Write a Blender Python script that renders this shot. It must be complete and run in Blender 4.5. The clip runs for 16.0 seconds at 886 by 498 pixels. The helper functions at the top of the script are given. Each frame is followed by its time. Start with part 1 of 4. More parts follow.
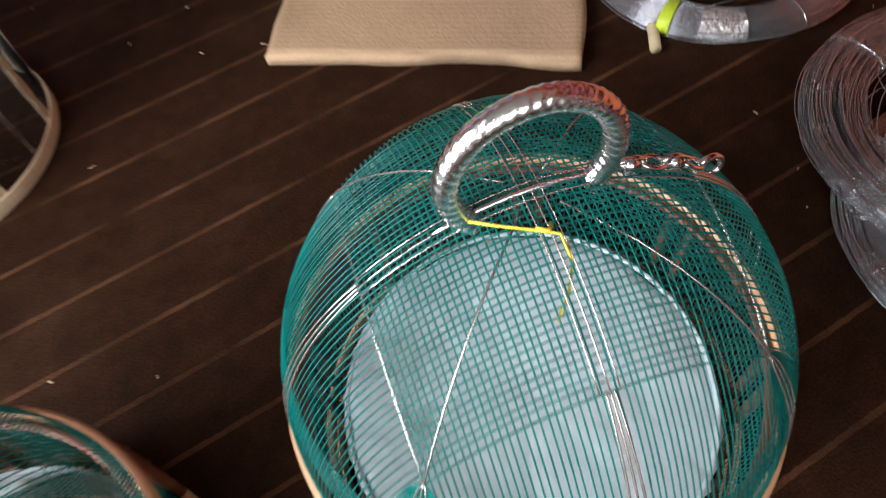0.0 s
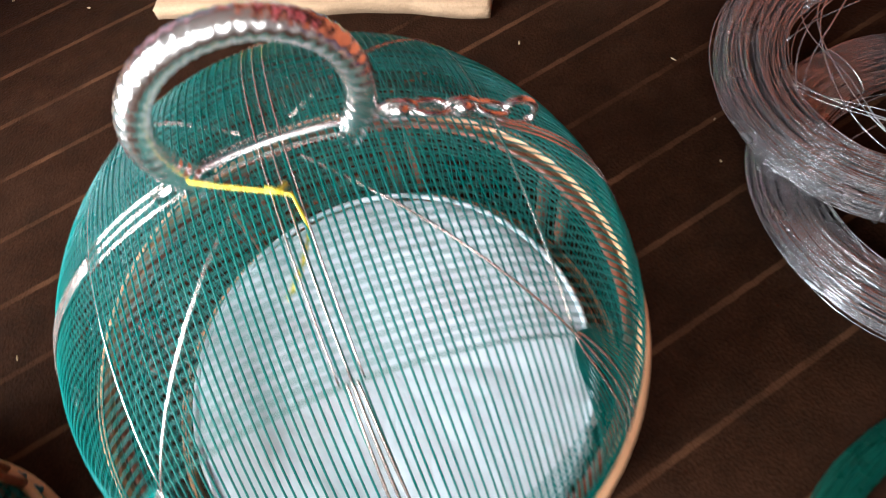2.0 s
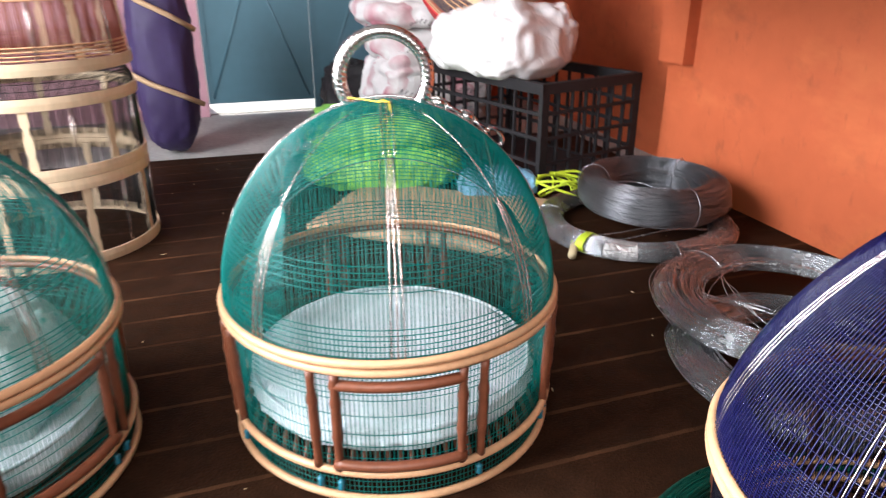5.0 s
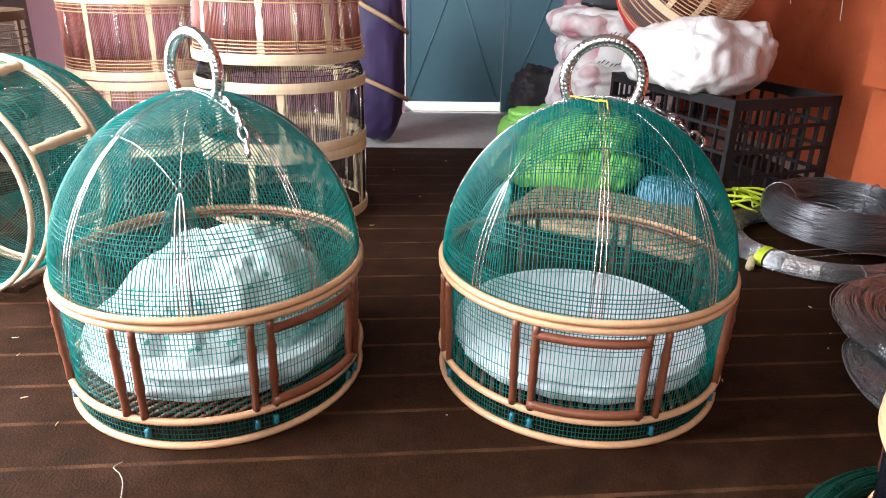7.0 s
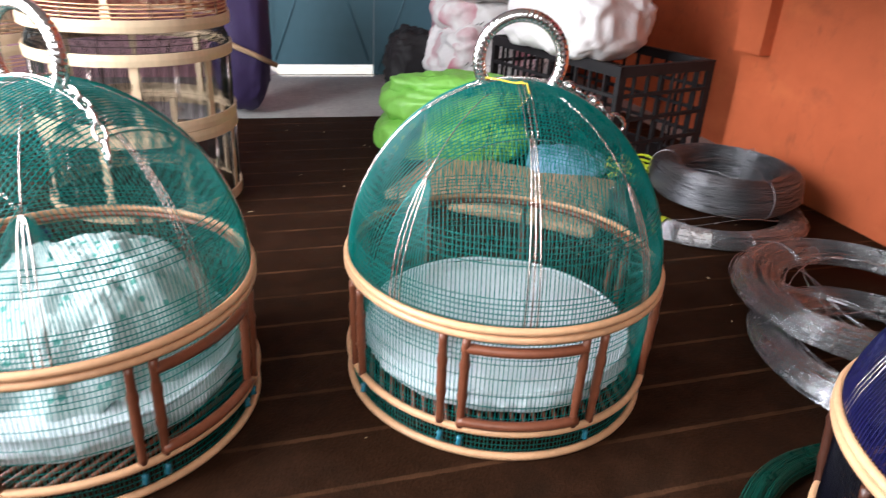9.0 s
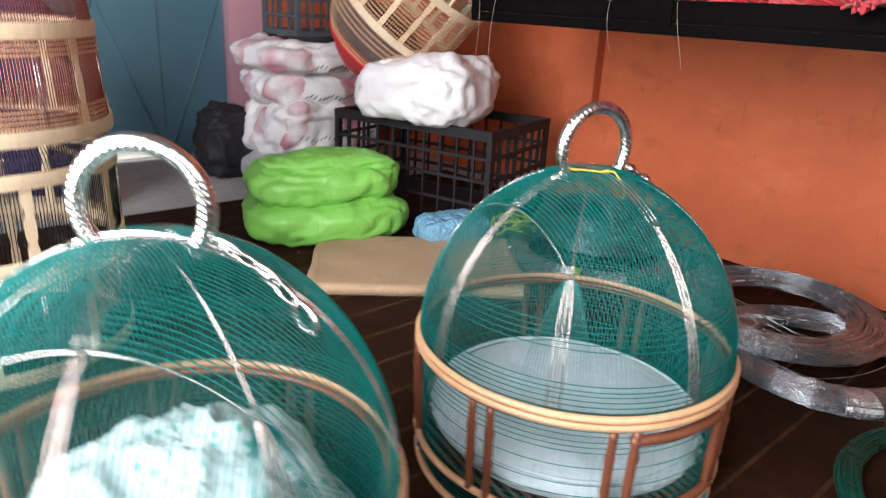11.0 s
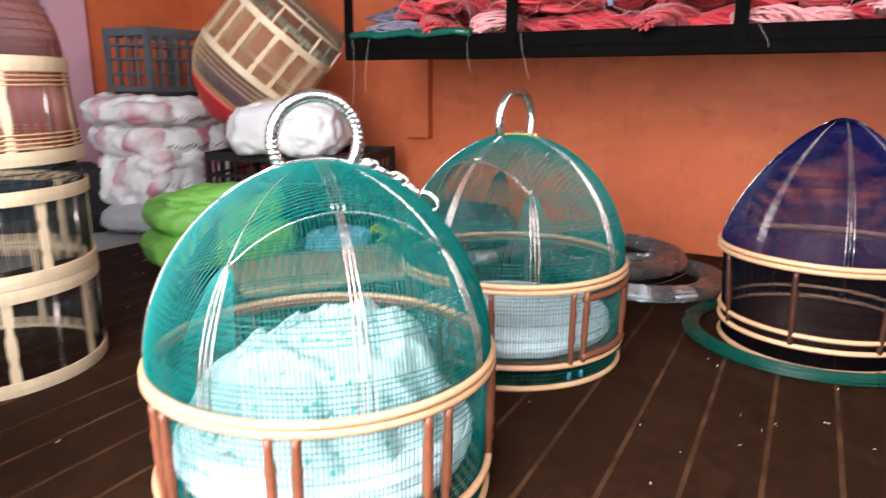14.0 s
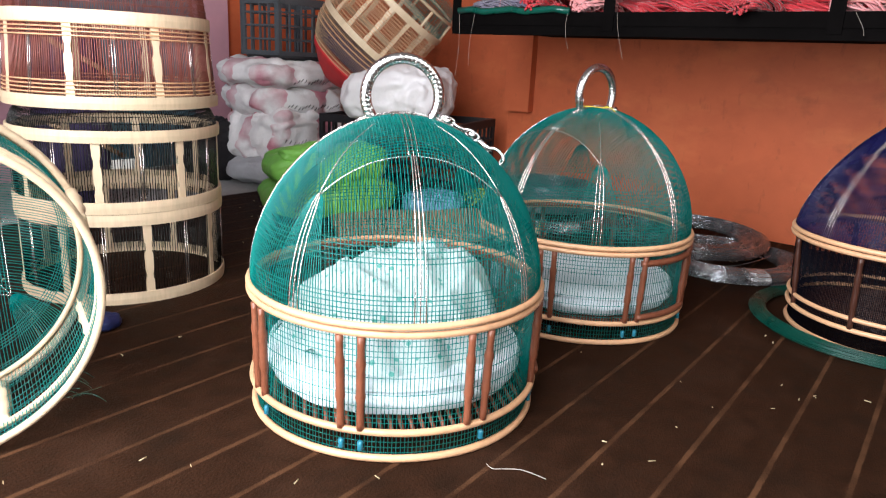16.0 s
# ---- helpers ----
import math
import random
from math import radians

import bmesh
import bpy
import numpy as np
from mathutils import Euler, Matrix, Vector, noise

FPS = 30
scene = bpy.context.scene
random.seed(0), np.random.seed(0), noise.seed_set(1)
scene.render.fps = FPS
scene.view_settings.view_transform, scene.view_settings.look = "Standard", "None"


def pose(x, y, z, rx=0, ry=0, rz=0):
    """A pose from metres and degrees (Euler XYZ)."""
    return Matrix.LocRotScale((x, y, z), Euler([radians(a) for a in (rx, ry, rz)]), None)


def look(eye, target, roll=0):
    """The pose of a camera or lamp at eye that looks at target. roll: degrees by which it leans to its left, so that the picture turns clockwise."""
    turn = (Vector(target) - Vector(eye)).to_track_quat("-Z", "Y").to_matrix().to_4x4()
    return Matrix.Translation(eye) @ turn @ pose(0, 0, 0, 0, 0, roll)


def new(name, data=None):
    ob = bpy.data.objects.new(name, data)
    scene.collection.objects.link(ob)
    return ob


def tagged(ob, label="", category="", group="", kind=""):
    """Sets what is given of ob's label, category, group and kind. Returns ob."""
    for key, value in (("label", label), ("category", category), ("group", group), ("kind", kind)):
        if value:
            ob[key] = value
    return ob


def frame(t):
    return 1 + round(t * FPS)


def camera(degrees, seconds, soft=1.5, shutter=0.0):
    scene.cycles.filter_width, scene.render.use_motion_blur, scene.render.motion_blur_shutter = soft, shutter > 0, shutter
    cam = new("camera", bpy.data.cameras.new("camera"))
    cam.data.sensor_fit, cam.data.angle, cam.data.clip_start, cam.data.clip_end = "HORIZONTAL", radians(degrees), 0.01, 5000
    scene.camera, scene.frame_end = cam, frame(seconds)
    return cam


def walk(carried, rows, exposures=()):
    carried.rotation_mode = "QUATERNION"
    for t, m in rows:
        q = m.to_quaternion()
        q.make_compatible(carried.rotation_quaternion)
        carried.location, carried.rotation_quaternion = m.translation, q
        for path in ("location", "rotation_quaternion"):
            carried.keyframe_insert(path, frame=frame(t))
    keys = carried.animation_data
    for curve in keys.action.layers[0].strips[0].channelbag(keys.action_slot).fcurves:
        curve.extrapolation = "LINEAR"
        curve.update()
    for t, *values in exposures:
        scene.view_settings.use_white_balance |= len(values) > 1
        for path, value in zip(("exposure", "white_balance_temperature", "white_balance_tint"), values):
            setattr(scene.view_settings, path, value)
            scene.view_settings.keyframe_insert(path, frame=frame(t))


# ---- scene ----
cam = camera(65.5, 16.0, soft=1.1, shutter=0.6)
PATH = [
    (0, (0.031, 0.046, 0.822), (0.403, 1.034, -0.877), -10.5),
    (0.5, (0.079, 0.161, 0.764), (0.463, 0.956, -1.031), -8.2),
    (1, (0.123, 0.175, 0.743), (0.485, 0.970, -1.056), -10.5),
    (1.5, (0.162, 0.122, 0.738), (0.522, 0.937, -1.052), -11.3),
    (2, (0.173, 0.007, 0.745), (0.493, 0.923, -1.004), -12.8),
    (2.5, (0.180, -0.114, 0.756), (0.481, 0.903, -0.940), -14.1),
    (3, (0.166, -0.214, 0.725), (0.487, 0.978, -0.849), -12.4),
    (5.3, (-0.059, -0.652, 0.616), (0.442, 1.141, -0.114), 2.2),
    (5.5, (-0.089, -0.673, 0.623), (0.284, 1.143, -0.127), 1.4),
    (6, (-0.119, -0.698, 0.624), (0.073, 1.137, -0.148), 0.3),
    (6.5, (-0.120, -0.733, 0.628), (0.012, 1.114, -0.129), 0.0),
    (7, (-0.121, -0.751, 0.626), (0.008, 1.100, -0.120), 1.4),
    (7.5, (-0.130, -0.742, 0.636), (0.006, 1.104, -0.122), 1.4),
    (8, (-0.140, -0.696, 0.635), (0.052, 1.116, -0.188), 1.5),
    (8.5, (-0.148, -0.647, 0.633), (0.195, 1.123, -0.231), 2.3),
    (8.7, (-0.156, -0.633, 0.635), (0.246, 1.124, -0.231), 2.4),
    (10.8, (-0.490, -0.369, 0.650), (0.681, 1.125, 0.021), 4.7),
    (11, (-0.587, -0.316, 0.662), (0.643, 1.110, -0.011), 3.0),
    (11.3, (-0.645, -0.274, 0.756), (0.695, 1.064, 0.111), 1.0),
    (11.5, (-0.703, -0.301, 0.731), (0.686, 1.014, 0.147), 0.6),
    (11.6, (-0.694, -0.310, 0.733), (0.736, 0.961, 0.148), 0.5),
    (12, (-0.698, -0.306, 0.695), (0.907, 0.753, 0.147), 3.1),
    (12.5, (-0.805, -0.258, 0.676), (0.874, 0.713, 0.190), -2.9),
    (13, (-0.931, -0.234, 0.612), (0.788, 0.648, 0.095), -1.3),
    (13.5, (-1.035, -0.268, 0.577), (0.714, 0.618, 0.186), -0.8),
    (14, (-1.112, -0.304, 0.554), (0.578, 0.659, 0.089), 0.1),
    (14.5, (-1.165, -0.356, 0.557), (0.424, 0.754, 0.065), -0.1),
    (15, (-1.191, -0.412, 0.543), (0.368, 0.751, 0.078), 1.1),
    (15.5, (-1.202, -0.442, 0.548), (0.310, 0.770, 0.052), 1.9),
    (16, (-1.201, -0.439, 0.540), (0.306, 0.766, 0.011), 2.8),
]
walk(cam, [(t, look(eye, target, roll)) for t, eye, target, roll in PATH], [(0, 0.15), (0.5, 0.6), (1.5, 0.75), (2.2, 0.82), (3, 0.72), (5.3, 0.62), (6.2, 0.42), (8.7, 0.32), (11, 0.05), (12.5, 0.0), (14, 0.02), (15, -0.2), (16, -0.38)])

# ---- world and light ----
world = bpy.data.worlds.new("sky")
scene.world = world
world.use_nodes = True
wn = world.node_tree
sky = wn.nodes.new("ShaderNodeTexSky")
sky.sky_type, sky.sun_disc = "NISHITA", False
sky.sun_elevation, sky.sun_rotation = radians(52), radians(14)
wn.links.new(sky.outputs["Color"], wn.nodes["Background"].inputs["Color"])
wn.nodes["Background"].inputs["Strength"].default_value = 0.12

sun = new("sun", bpy.data.lights.new("sun", "SUN"))
sun.data.energy, sun.data.angle, sun.data.color = 4.0, radians(0.5), (1, 0.94, 0.85)
sun.matrix_world = look((0, 0, 0), (0.15, -0.6, -0.8))


def rect_light(name, eye, target, w, h, watts, color=(1, 1, 1)):
    lamp = new(name, bpy.data.lights.new(name, "AREA"))
    lamp.data.shape, lamp.data.size, lamp.data.size_y = "RECTANGLE", w, h
    lamp.data.energy, lamp.data.color = watts, color
    lamp.matrix_world = look(eye, target)
    return lamp


rect_light("shopfront_daylight", (-1.77, 0.10, 0.95), (-0.55, 0.10, 0.2), 1.45, 1.75, 156, (0.93, 0.96, 1.0))
# Fill from behind, added to brighten the cage fronts; no such window is known.
rect_light("side_window_daylight", (-0.7, -1.92, 1.6), (-0.4, 0, 0.3), 1.8, 1.2, 34, (1.0, 0.99, 0.97))


# ---- materials ----
def nodes_of(name):
    m = bpy.data.materials.new(name)
    m.use_nodes = True
    return m, m.node_tree, m.node_tree.nodes["Principled BSDF"]


def mat(name, color, rough=0.5, metal=0.0, vary=0.25, scale=30.0, bump=0.1, stretch=(1, 1, 1), coarse=0.3, fine=0.0, spec=0.5, obj_random=0.0, sheen=0.0, crumple=0.0, crumple_scale=12.0):
    """A surface with broad stains and fine grain, in metres of the object's own space."""
    m, tree, bsdf = nodes_of(name)
    link, make = tree.links.new, tree.nodes.new
    co, mp = make("ShaderNodeTexCoord"), make("ShaderNodeMapping")
    mp.inputs["Scale"].default_value = stretch
    link(co.outputs["Object"], mp.inputs["Vector"])
    n1, n2 = make("ShaderNodeTexNoise"), make("ShaderNodeTexNoise")
    n1.inputs["Scale"].default_value, n2.inputs["Scale"].default_value = scale * 0.12, scale
    n1.inputs["Detail"].default_value, n2.inputs["Detail"].default_value = 5, 8
    for n in (n1, n2):
        link(mp.outputs["Vector"], n.inputs["Vector"])
    r1 = make("ShaderNodeMapRange")
    r1.inputs["To Min"].default_value, r1.inputs["To Max"].default_value = 1 - coarse, 1 + coarse
    r2 = make("ShaderNodeMapRange")
    r2.inputs["To Min"].default_value, r2.inputs["To Max"].default_value = 1 - vary, 1 + vary
    link(n1.outputs["Fac"], r1.inputs["Value"])
    link(n2.outputs["Fac"], r2.inputs["Value"])
    mul = make("ShaderNodeMath")
    mul.operation = "MULTIPLY"
    link(r1.outputs["Result"], mul.inputs[0])
    link(r2.outputs["Result"], mul.inputs[1])
    last = mul
    if obj_random:
        info, rr = make("ShaderNodeObjectInfo"), make("ShaderNodeMapRange")
        rr.inputs["To Min"].default_value, rr.inputs["To Max"].default_value = 1 - obj_random, 1 + obj_random
        link(info.outputs["Random"], rr.inputs["Value"])
        mul2 = make("ShaderNodeMath")
        mul2.operation = "MULTIPLY"
        link(mul.outputs[0], mul2.inputs[0])
        link(rr.outputs["Result"], mul2.inputs[1])
        last = mul2
    col = make("ShaderNodeVectorMath")
    col.operation = "SCALE"
    col.inputs[0].default_value = color
    link(last.outputs[0], col.inputs["Scale"])
    link(col.outputs["Vector"], bsdf.inputs["Base Color"])
    rg = make("ShaderNodeMapRange")
    rg.inputs["To Min"].default_value, rg.inputs["To Max"].default_value = max(0.02, rough - 0.12), min(1, rough + 0.12)
    link(n1.outputs["Fac"], rg.inputs["Value"])
    link(rg.outputs["Result"], bsdf.inputs["Roughness"])
    bsdf.inputs["Metallic"].default_value = metal
    bsdf.inputs["Specular IOR Level"].default_value = spec
    bsdf.inputs["Sheen Weight"].default_value = sheen
    if bump:
        b = make("ShaderNodeBump")
        b.inputs["Strength"].default_value, b.inputs["Distance"].default_value = bump, 0.004
        link(n2.outputs["Fac"], b.inputs["Height"])
        link(b.outputs["Normal"], bsdf.inputs["Normal"])
    if crumple:
        # sharp creases: ridged noise at two sizes
        ridges = []
        for sc in (crumple_scale, crumple_scale * 2.7):
            n = make("ShaderNodeTexNoise")
            n.inputs["Scale"].default_value, n.inputs["Detail"].default_value, n.inputs["Distortion"].default_value = sc, 2, 0.8
            link(co.outputs["Object"], n.inputs["Vector"])
            d, e = make("ShaderNodeMath"), make("ShaderNodeMath")
            d.operation, d.inputs[1].default_value = "SUBTRACT", 0.5
            e.operation = "ABSOLUTE"
            link(n.outputs["Fac"], d.inputs[0])
            link(d.outputs[0], e.inputs[0])
            ridges.append(e)
        mix = make("ShaderNodeMath")
        mix.operation, mix.inputs[1].default_value = "MULTIPLY_ADD", 0.4
        link(ridges[1].outputs[0], mix.inputs[0])
        link(ridges[0].outputs[0], mix.inputs[2])
        c = make("ShaderNodeBump")
        c.inputs["Strength"].default_value, c.inputs["Distance"].default_value = min(1.0, crumple), 0.05
        link(mix.outputs[0], c.inputs["Height"])
        if bump:
            link(b.outputs["Normal"], c.inputs["Normal"])
        link(c.outputs["Normal"], bsdf.inputs["Normal"])
    return m


def mixed_in(m, color, fac_socket):
    """Lays a second colour over a material where the socket says so."""
    tree = m.node_tree
    bsdf = tree.nodes["Principled BSDF"]
    old = bsdf.inputs["Base Color"].links[0].from_socket
    mix = tree.nodes.new("ShaderNodeMix")
    mix.data_type = "RGBA"
    mix.inputs["B"].default_value = (*color, 1)
    tree.links.new(old, mix.inputs["A"])
    tree.links.new(fac_socket, mix.inputs["Factor"])
    tree.links.new(mix.outputs["Result"], bsdf.inputs["Base Color"])
    return m


def stained(m, color, scale, low, high, strength, stretch=(1, 1, 1)):
    """Lays worn or dusty patches of another colour over a material."""
    tree = m.node_tree
    co, mp, n, f = [tree.nodes.new(k) for k in ("ShaderNodeTexCoord", "ShaderNodeMapping", "ShaderNodeTexNoise", "ShaderNodeMapRange")]
    mp.inputs["Scale"].default_value = stretch
    n.inputs["Scale"].default_value, n.inputs["Detail"].default_value, n.inputs["Roughness"].default_value = scale, 8, 0.62
    f.inputs["From Min"].default_value, f.inputs["From Max"].default_value, f.inputs["To Max"].default_value = low, high, strength
    tree.links.new(co.outputs["Object"], mp.inputs["Vector"])
    tree.links.new(mp.outputs["Vector"], n.inputs["Vector"])
    tree.links.new(n.outputs["Fac"], f.inputs["Value"])
    return mixed_in(m, color, f.outputs["Result"])


def striped_mat(name, base, stripe, axis, pitch, width, turn=0.0, strength=0.8, ragged=0.004, shift=0.0, **kw):
    """Narrow stripes across one axis, broken and slightly ragged."""
    m = mat(name, base, **kw)
    tree = m.node_tree
    link, make = tree.links.new, tree.nodes.new
    co, mp, sep = make("ShaderNodeTexCoord"), make("ShaderNodeMapping"), make("ShaderNodeSeparateXYZ")
    mp.inputs["Rotation"].default_value, mp.inputs["Location"].default_value = (0, 0, radians(turn)), (0, shift, 0)
    link(co.outputs["Object"], mp.inputs["Vector"])
    link(mp.outputs["Vector"], sep.inputs["Vector"])
    wob = make("ShaderNodeTexNoise")
    wob.inputs["Scale"].default_value = 60
    link(mp.outputs["Vector"], wob.inputs["Vector"])
    a = make("ShaderNodeMath")
    a.operation, a.inputs[1].default_value = "MULTIPLY_ADD", ragged
    link(wob.outputs["Fac"], a.inputs[0])
    link(sep.outputs[axis], a.inputs[2])
    w = make("ShaderNodeMath")
    w.operation, w.inputs[1].default_value = "PINGPONG", pitch / 2
    link(a.outputs[0], w.inputs[0])
    f = make("ShaderNodeMapRange")
    f.inputs["From Min"].default_value, f.inputs["From Max"].default_value = width / 2, width / 2 + 0.0015
    f.inputs["To Min"].default_value, f.inputs["To Max"].default_value = strength, 0
    link(w.outputs[0], f.inputs["Value"])
    wear = make("ShaderNodeTexNoise")
    wear.inputs["Scale"].default_value, wear.inputs["Detail"].default_value = 9, 6
    link(mp.outputs["Vector"], wear.inputs["Vector"])
    wr = make("ShaderNodeMapRange")
    wr.inputs["From Min"].default_value, wr.inputs["From Max"].default_value = 0.3, 0.62
    link(wear.outputs["Fac"], wr.inputs["Value"])
    mm = make("ShaderNodeMath")
    mm.operation = "MULTIPLY"
    link(f.outputs["Result"], mm.inputs[0])
    link(wr.outputs["Result"], mm.inputs[1])
    return mixed_in(m, stripe, mm.outputs[0])


def dotted_mat(name, base, dot, cells, size, **kw):
    m = mat(name, base, **kw)
    tree = m.node_tree
    co, v, f = tree.nodes.new("ShaderNodeTexCoord"), tree.nodes.new("ShaderNodeTexVoronoi"), tree.nodes.new("ShaderNodeMapRange")
    v.inputs["Scale"].default_value = cells
    f.inputs["From Min"].default_value, f.inputs["From Max"].default_value = size, size + 0.05
    f.inputs["To Min"].default_value, f.inputs["To Max"].default_value = 0.9, 0
    tree.links.new(co.outputs["Object"], v.inputs["Vector"])
    tree.links.new(v.outputs["Distance"], f.inputs["Value"])
    return mixed_in(m, dot, f.outputs["Result"])


M_MAT = striped_mat("brown_striped_mat", (0.0235, 0.0098, 0.0052), (0.13, 0.060, 0.030), 1, 0.101, 0.006, turn=-1.8, shift=-0.043, strength=0.6, rough=0.62, scale=260, vary=0.8, coarse=0.6, bump=0.4, spec=0.04)
stained(M_MAT, (0.060, 0.030, 0.019), 5.0, 0.50, 0.8, 0.4)
stained(M_MAT, (0.010, 0.006, 0.004), 11.0, 0.5, 0.72, 0.6)
M_CEMENT = mat("grey_cement", (0.36, 0.35, 0.34), 0.85, scale=60, bump=0.2)
M_PALEGROUND = mat("pale_concrete", (0.6, 0.58, 0.54), 0.85, scale=20, bump=0.2)
M_ORANGE = mat("orange_plaster", (0.50, 0.112, 0.044), 0.65, scale=18, vary=0.10, coarse=0.2, bump=0.2, spec=0.25)
stained(M_ORANGE, (0.36, 0.075, 0.026), 3.2, 0.52, 0.75, 0.5, (1, 1, 1.6))
stained(M_ORANGE, (0.64, 0.18, 0.065), 4.5, 0.52, 0.8, 0.55, (1, 1, 2.2))
stained(M_ORANGE, (0.20, 0.055, 0.025), 26.0, 0.60, 0.74, 0.5, (1, 1, 0.4))
stained(M_ORANGE, (0.24, 0.065, 0.030), 7.0, 0.57, 0.72, 0.45, (1, 1, 1.3))
M_PINK = mat("pink_paint", (0.55, 0.30, 0.36), 0.6, scale=20, vary=0.08, coarse=0.12)
# For walls and ceiling out of view, kept dark to cut bounced light.
M_UNSEEN_DARK = mat("unseen_wall_dark", (0.19, 0.17, 0.16), 0.85, scale=14, vary=0.08, coarse=0.1)
M_BLUE = mat("blue_door_paint", (0.075, 0.17, 0.22), 0.45, scale=24, vary=0.08, coarse=0.18)
M_TEAL = mat("teal_nylon_wire", (0.0, 0.165, 0.148), 0.3, scale=200, vary=0.15, bump=0, spec=0.42)
def translucent(m, color, share):
    """Nylon lets part of the light through."""
    tree = m.node_tree
    out = tree.nodes["Material Output"]
    tr, mix = tree.nodes.new("ShaderNodeBsdfTranslucent"), tree.nodes.new("ShaderNodeMixShader")
    tr.inputs["Color"].default_value = (*color, 1)
    mix.inputs["Fac"].default_value = share
    tree.links.new(tree.nodes["Principled BSDF"].outputs["BSDF"], mix.inputs[1])
    tree.links.new(tr.outputs["BSDF"], mix.inputs[2])
    tree.links.new(mix.outputs["Shader"], out.inputs["Surface"])


translucent(M_TEAL, (0.0, 0.46, 0.41), 0.28)
M_TEAL_LOOSE = mat("green_wire", (0.002, 0.066, 0.047), 0.3, scale=200, vary=0.2, bump=0)
M_PURPLE = mat("violet_nylon_wire", (0.006, 0.006, 0.046), 0.28, scale=200, vary=0.15, bump=0, spec=0.3)
M_DARKWIRE = mat("dark_nylon_wire", (0.003, 0.003, 0.006), 0.4, scale=200, vary=0.15, bump=0, spec=0.06)
M_GREYWIRE = mat("grey_nylon_wire", (0.016, 0.017, 0.016), 0.25, scale=200, vary=0.15, bump=0, spec=0.2)
M_SILVER = mat("silver_tape", (0.82, 0.81, 0.80), 0.22, 1.0, scale=300, vary=0.06, coarse=0.06, bump=0.1)
M_RIB = mat("silver_wire", (0.66, 0.56, 0.52), 0.22, 0.85, scale=200, vary=0.1, bump=0)
M_CANE = mat("pale_cane", (0.62, 0.345, 0.19), 0.4, scale=120, vary=0.18, coarse=0.25, bump=0.15, obj_random=0.1)
M_PALEWOOD = mat("pale_wood", (0.62, 0.465, 0.31), 0.5, scale=140, stretch=(1, 1, 0.15), vary=0.2, coarse=0.2, bump=0.15, obj_random=0.12)
M_BROWN = mat("red_brown_cane", (0.18, 0.056, 0.028), 0.38, scale=120, vary=0.3, coarse=0.3, bump=0.15, obj_random=0.2)
M_TIE = mat("blue_plastic_tie", (0.02, 0.17, 0.24), 0.3, scale=100, bump=0)
M_YELLOW = mat("yellow_cord", (0.62, 0.50, 0.04), 0.5, scale=200, bump=0)
M_LIME = mat("lime_cord", (0.45, 0.55, 0.03), 0.5, scale=200, bump=0)
M_PADBLUE = mat("pale_blue_cloth", (0.68, 0.77, 0.82), 0.75, scale=50, vary=0.08, coarse=0.16, bump=0.12, sheen=0.2, crumple=0.38, crumple_scale=8)
M_DOTS = dotted_mat("dotted_cloth", (0.46, 0.58, 0.58), (0.06, 0.34, 0.29), 48, 0.17, rough=0.75, scale=50, vary=0.06, coarse=0.15, bump=0.1, sheen=0.2, crumple=0.5, crumple_scale=11)
M_BAG = mat("green_plastic_bag", (0.20, 0.50, 0.085), 0.46, scale=40, vary=0.1, coarse=0.15, bump=0.15, crumple=0.28, crumple_scale=6)
M_SACK = striped_mat("white_woven_sack", (0.74, 0.71, 0.71), (0.52, 0.20, 0.25), 1, 0.13, 0.05, turn=35, strength=1.0, rough=0.55, scale=120, vary=0.08, coarse=0.1, bump=0.25, crumple=0.22, crumple_scale=6)
M_SACK_WHITE = mat("white_plastic_sack", (0.74, 0.70, 0.71), 0.45, scale=60, vary=0.06, coarse=0.1, bump=0.2, crumple=0.2, crumple_scale=7)
M_SACK_GREY = mat("grey_sack", (0.42, 0.42, 0.44), 0.6, scale=80, vary=0.1, coarse=0.15, bump=0.2, crumple=0.4, crumple_scale=6)
M_BURLAP = striped_mat("brown_folded_cloth", (0.42, 0.275, 0.165), (0.26, 0.165, 0.095), 1, 0.012, 0.003, strength=0.5, rough=0.85, scale=180, vary=0.2, coarse=0.15, bump=0.4)
M_BLUECLOTH = mat("sky_blue_cloth", (0.17, 0.36, 0.52), 0.6, scale=60, vary=0.1, bump=0.2, crumple=0.7, crumple_scale=16)
M_CRATE = mat("black_plastic", (0.020, 0.018, 0.02), 0.55, scale=60, vary=0.25, coarse=0.35, bump=0.08, spec=0.15)
M_CRATE_GREY = mat("grey_plastic", (0.075, 0.082, 0.092), 0.5, scale=60, vary=0.2, coarse=0.25, bump=0.08)
M_STEEL = mat("steel_wire", (0.52, 0.52, 0.54), 0.24, 0.85, scale=150, vary=0.2, coarse=0.25, bump=0)
M_DARKSTEEL = mat("dark_steel_wire", (0.24, 0.24, 0.26), 0.35, 0.85, scale=150, vary=0.25, coarse=0.3, bump=0)
M_FILM = mat("silver_film", (0.60, 0.58, 0.58), 0.2, 0.7, scale=140, vary=0.3, coarse=0.4, bump=1.0, crumple=0.5, crumple_scale=40)
M_IRON = mat("dark_angle_iron", (0.003, 0.0025, 0.0025), 0.8, 0.0, scale=50, vary=0.4, coarse=0.5, bump=0.1, spec=0.015)
M_RED = mat("red_yarn", (0.42, 0.018, 0.027), 0.5, scale=150, vary=0.2, coarse=0.3, obj_random=0.35, sheen=0.2)
M_ROSE = mat("pink_yarn", (0.60, 0.23, 0.235), 0.5, scale=150, vary=0.2, coarse=0.25, obj_random=0.25, sheen=0.2)
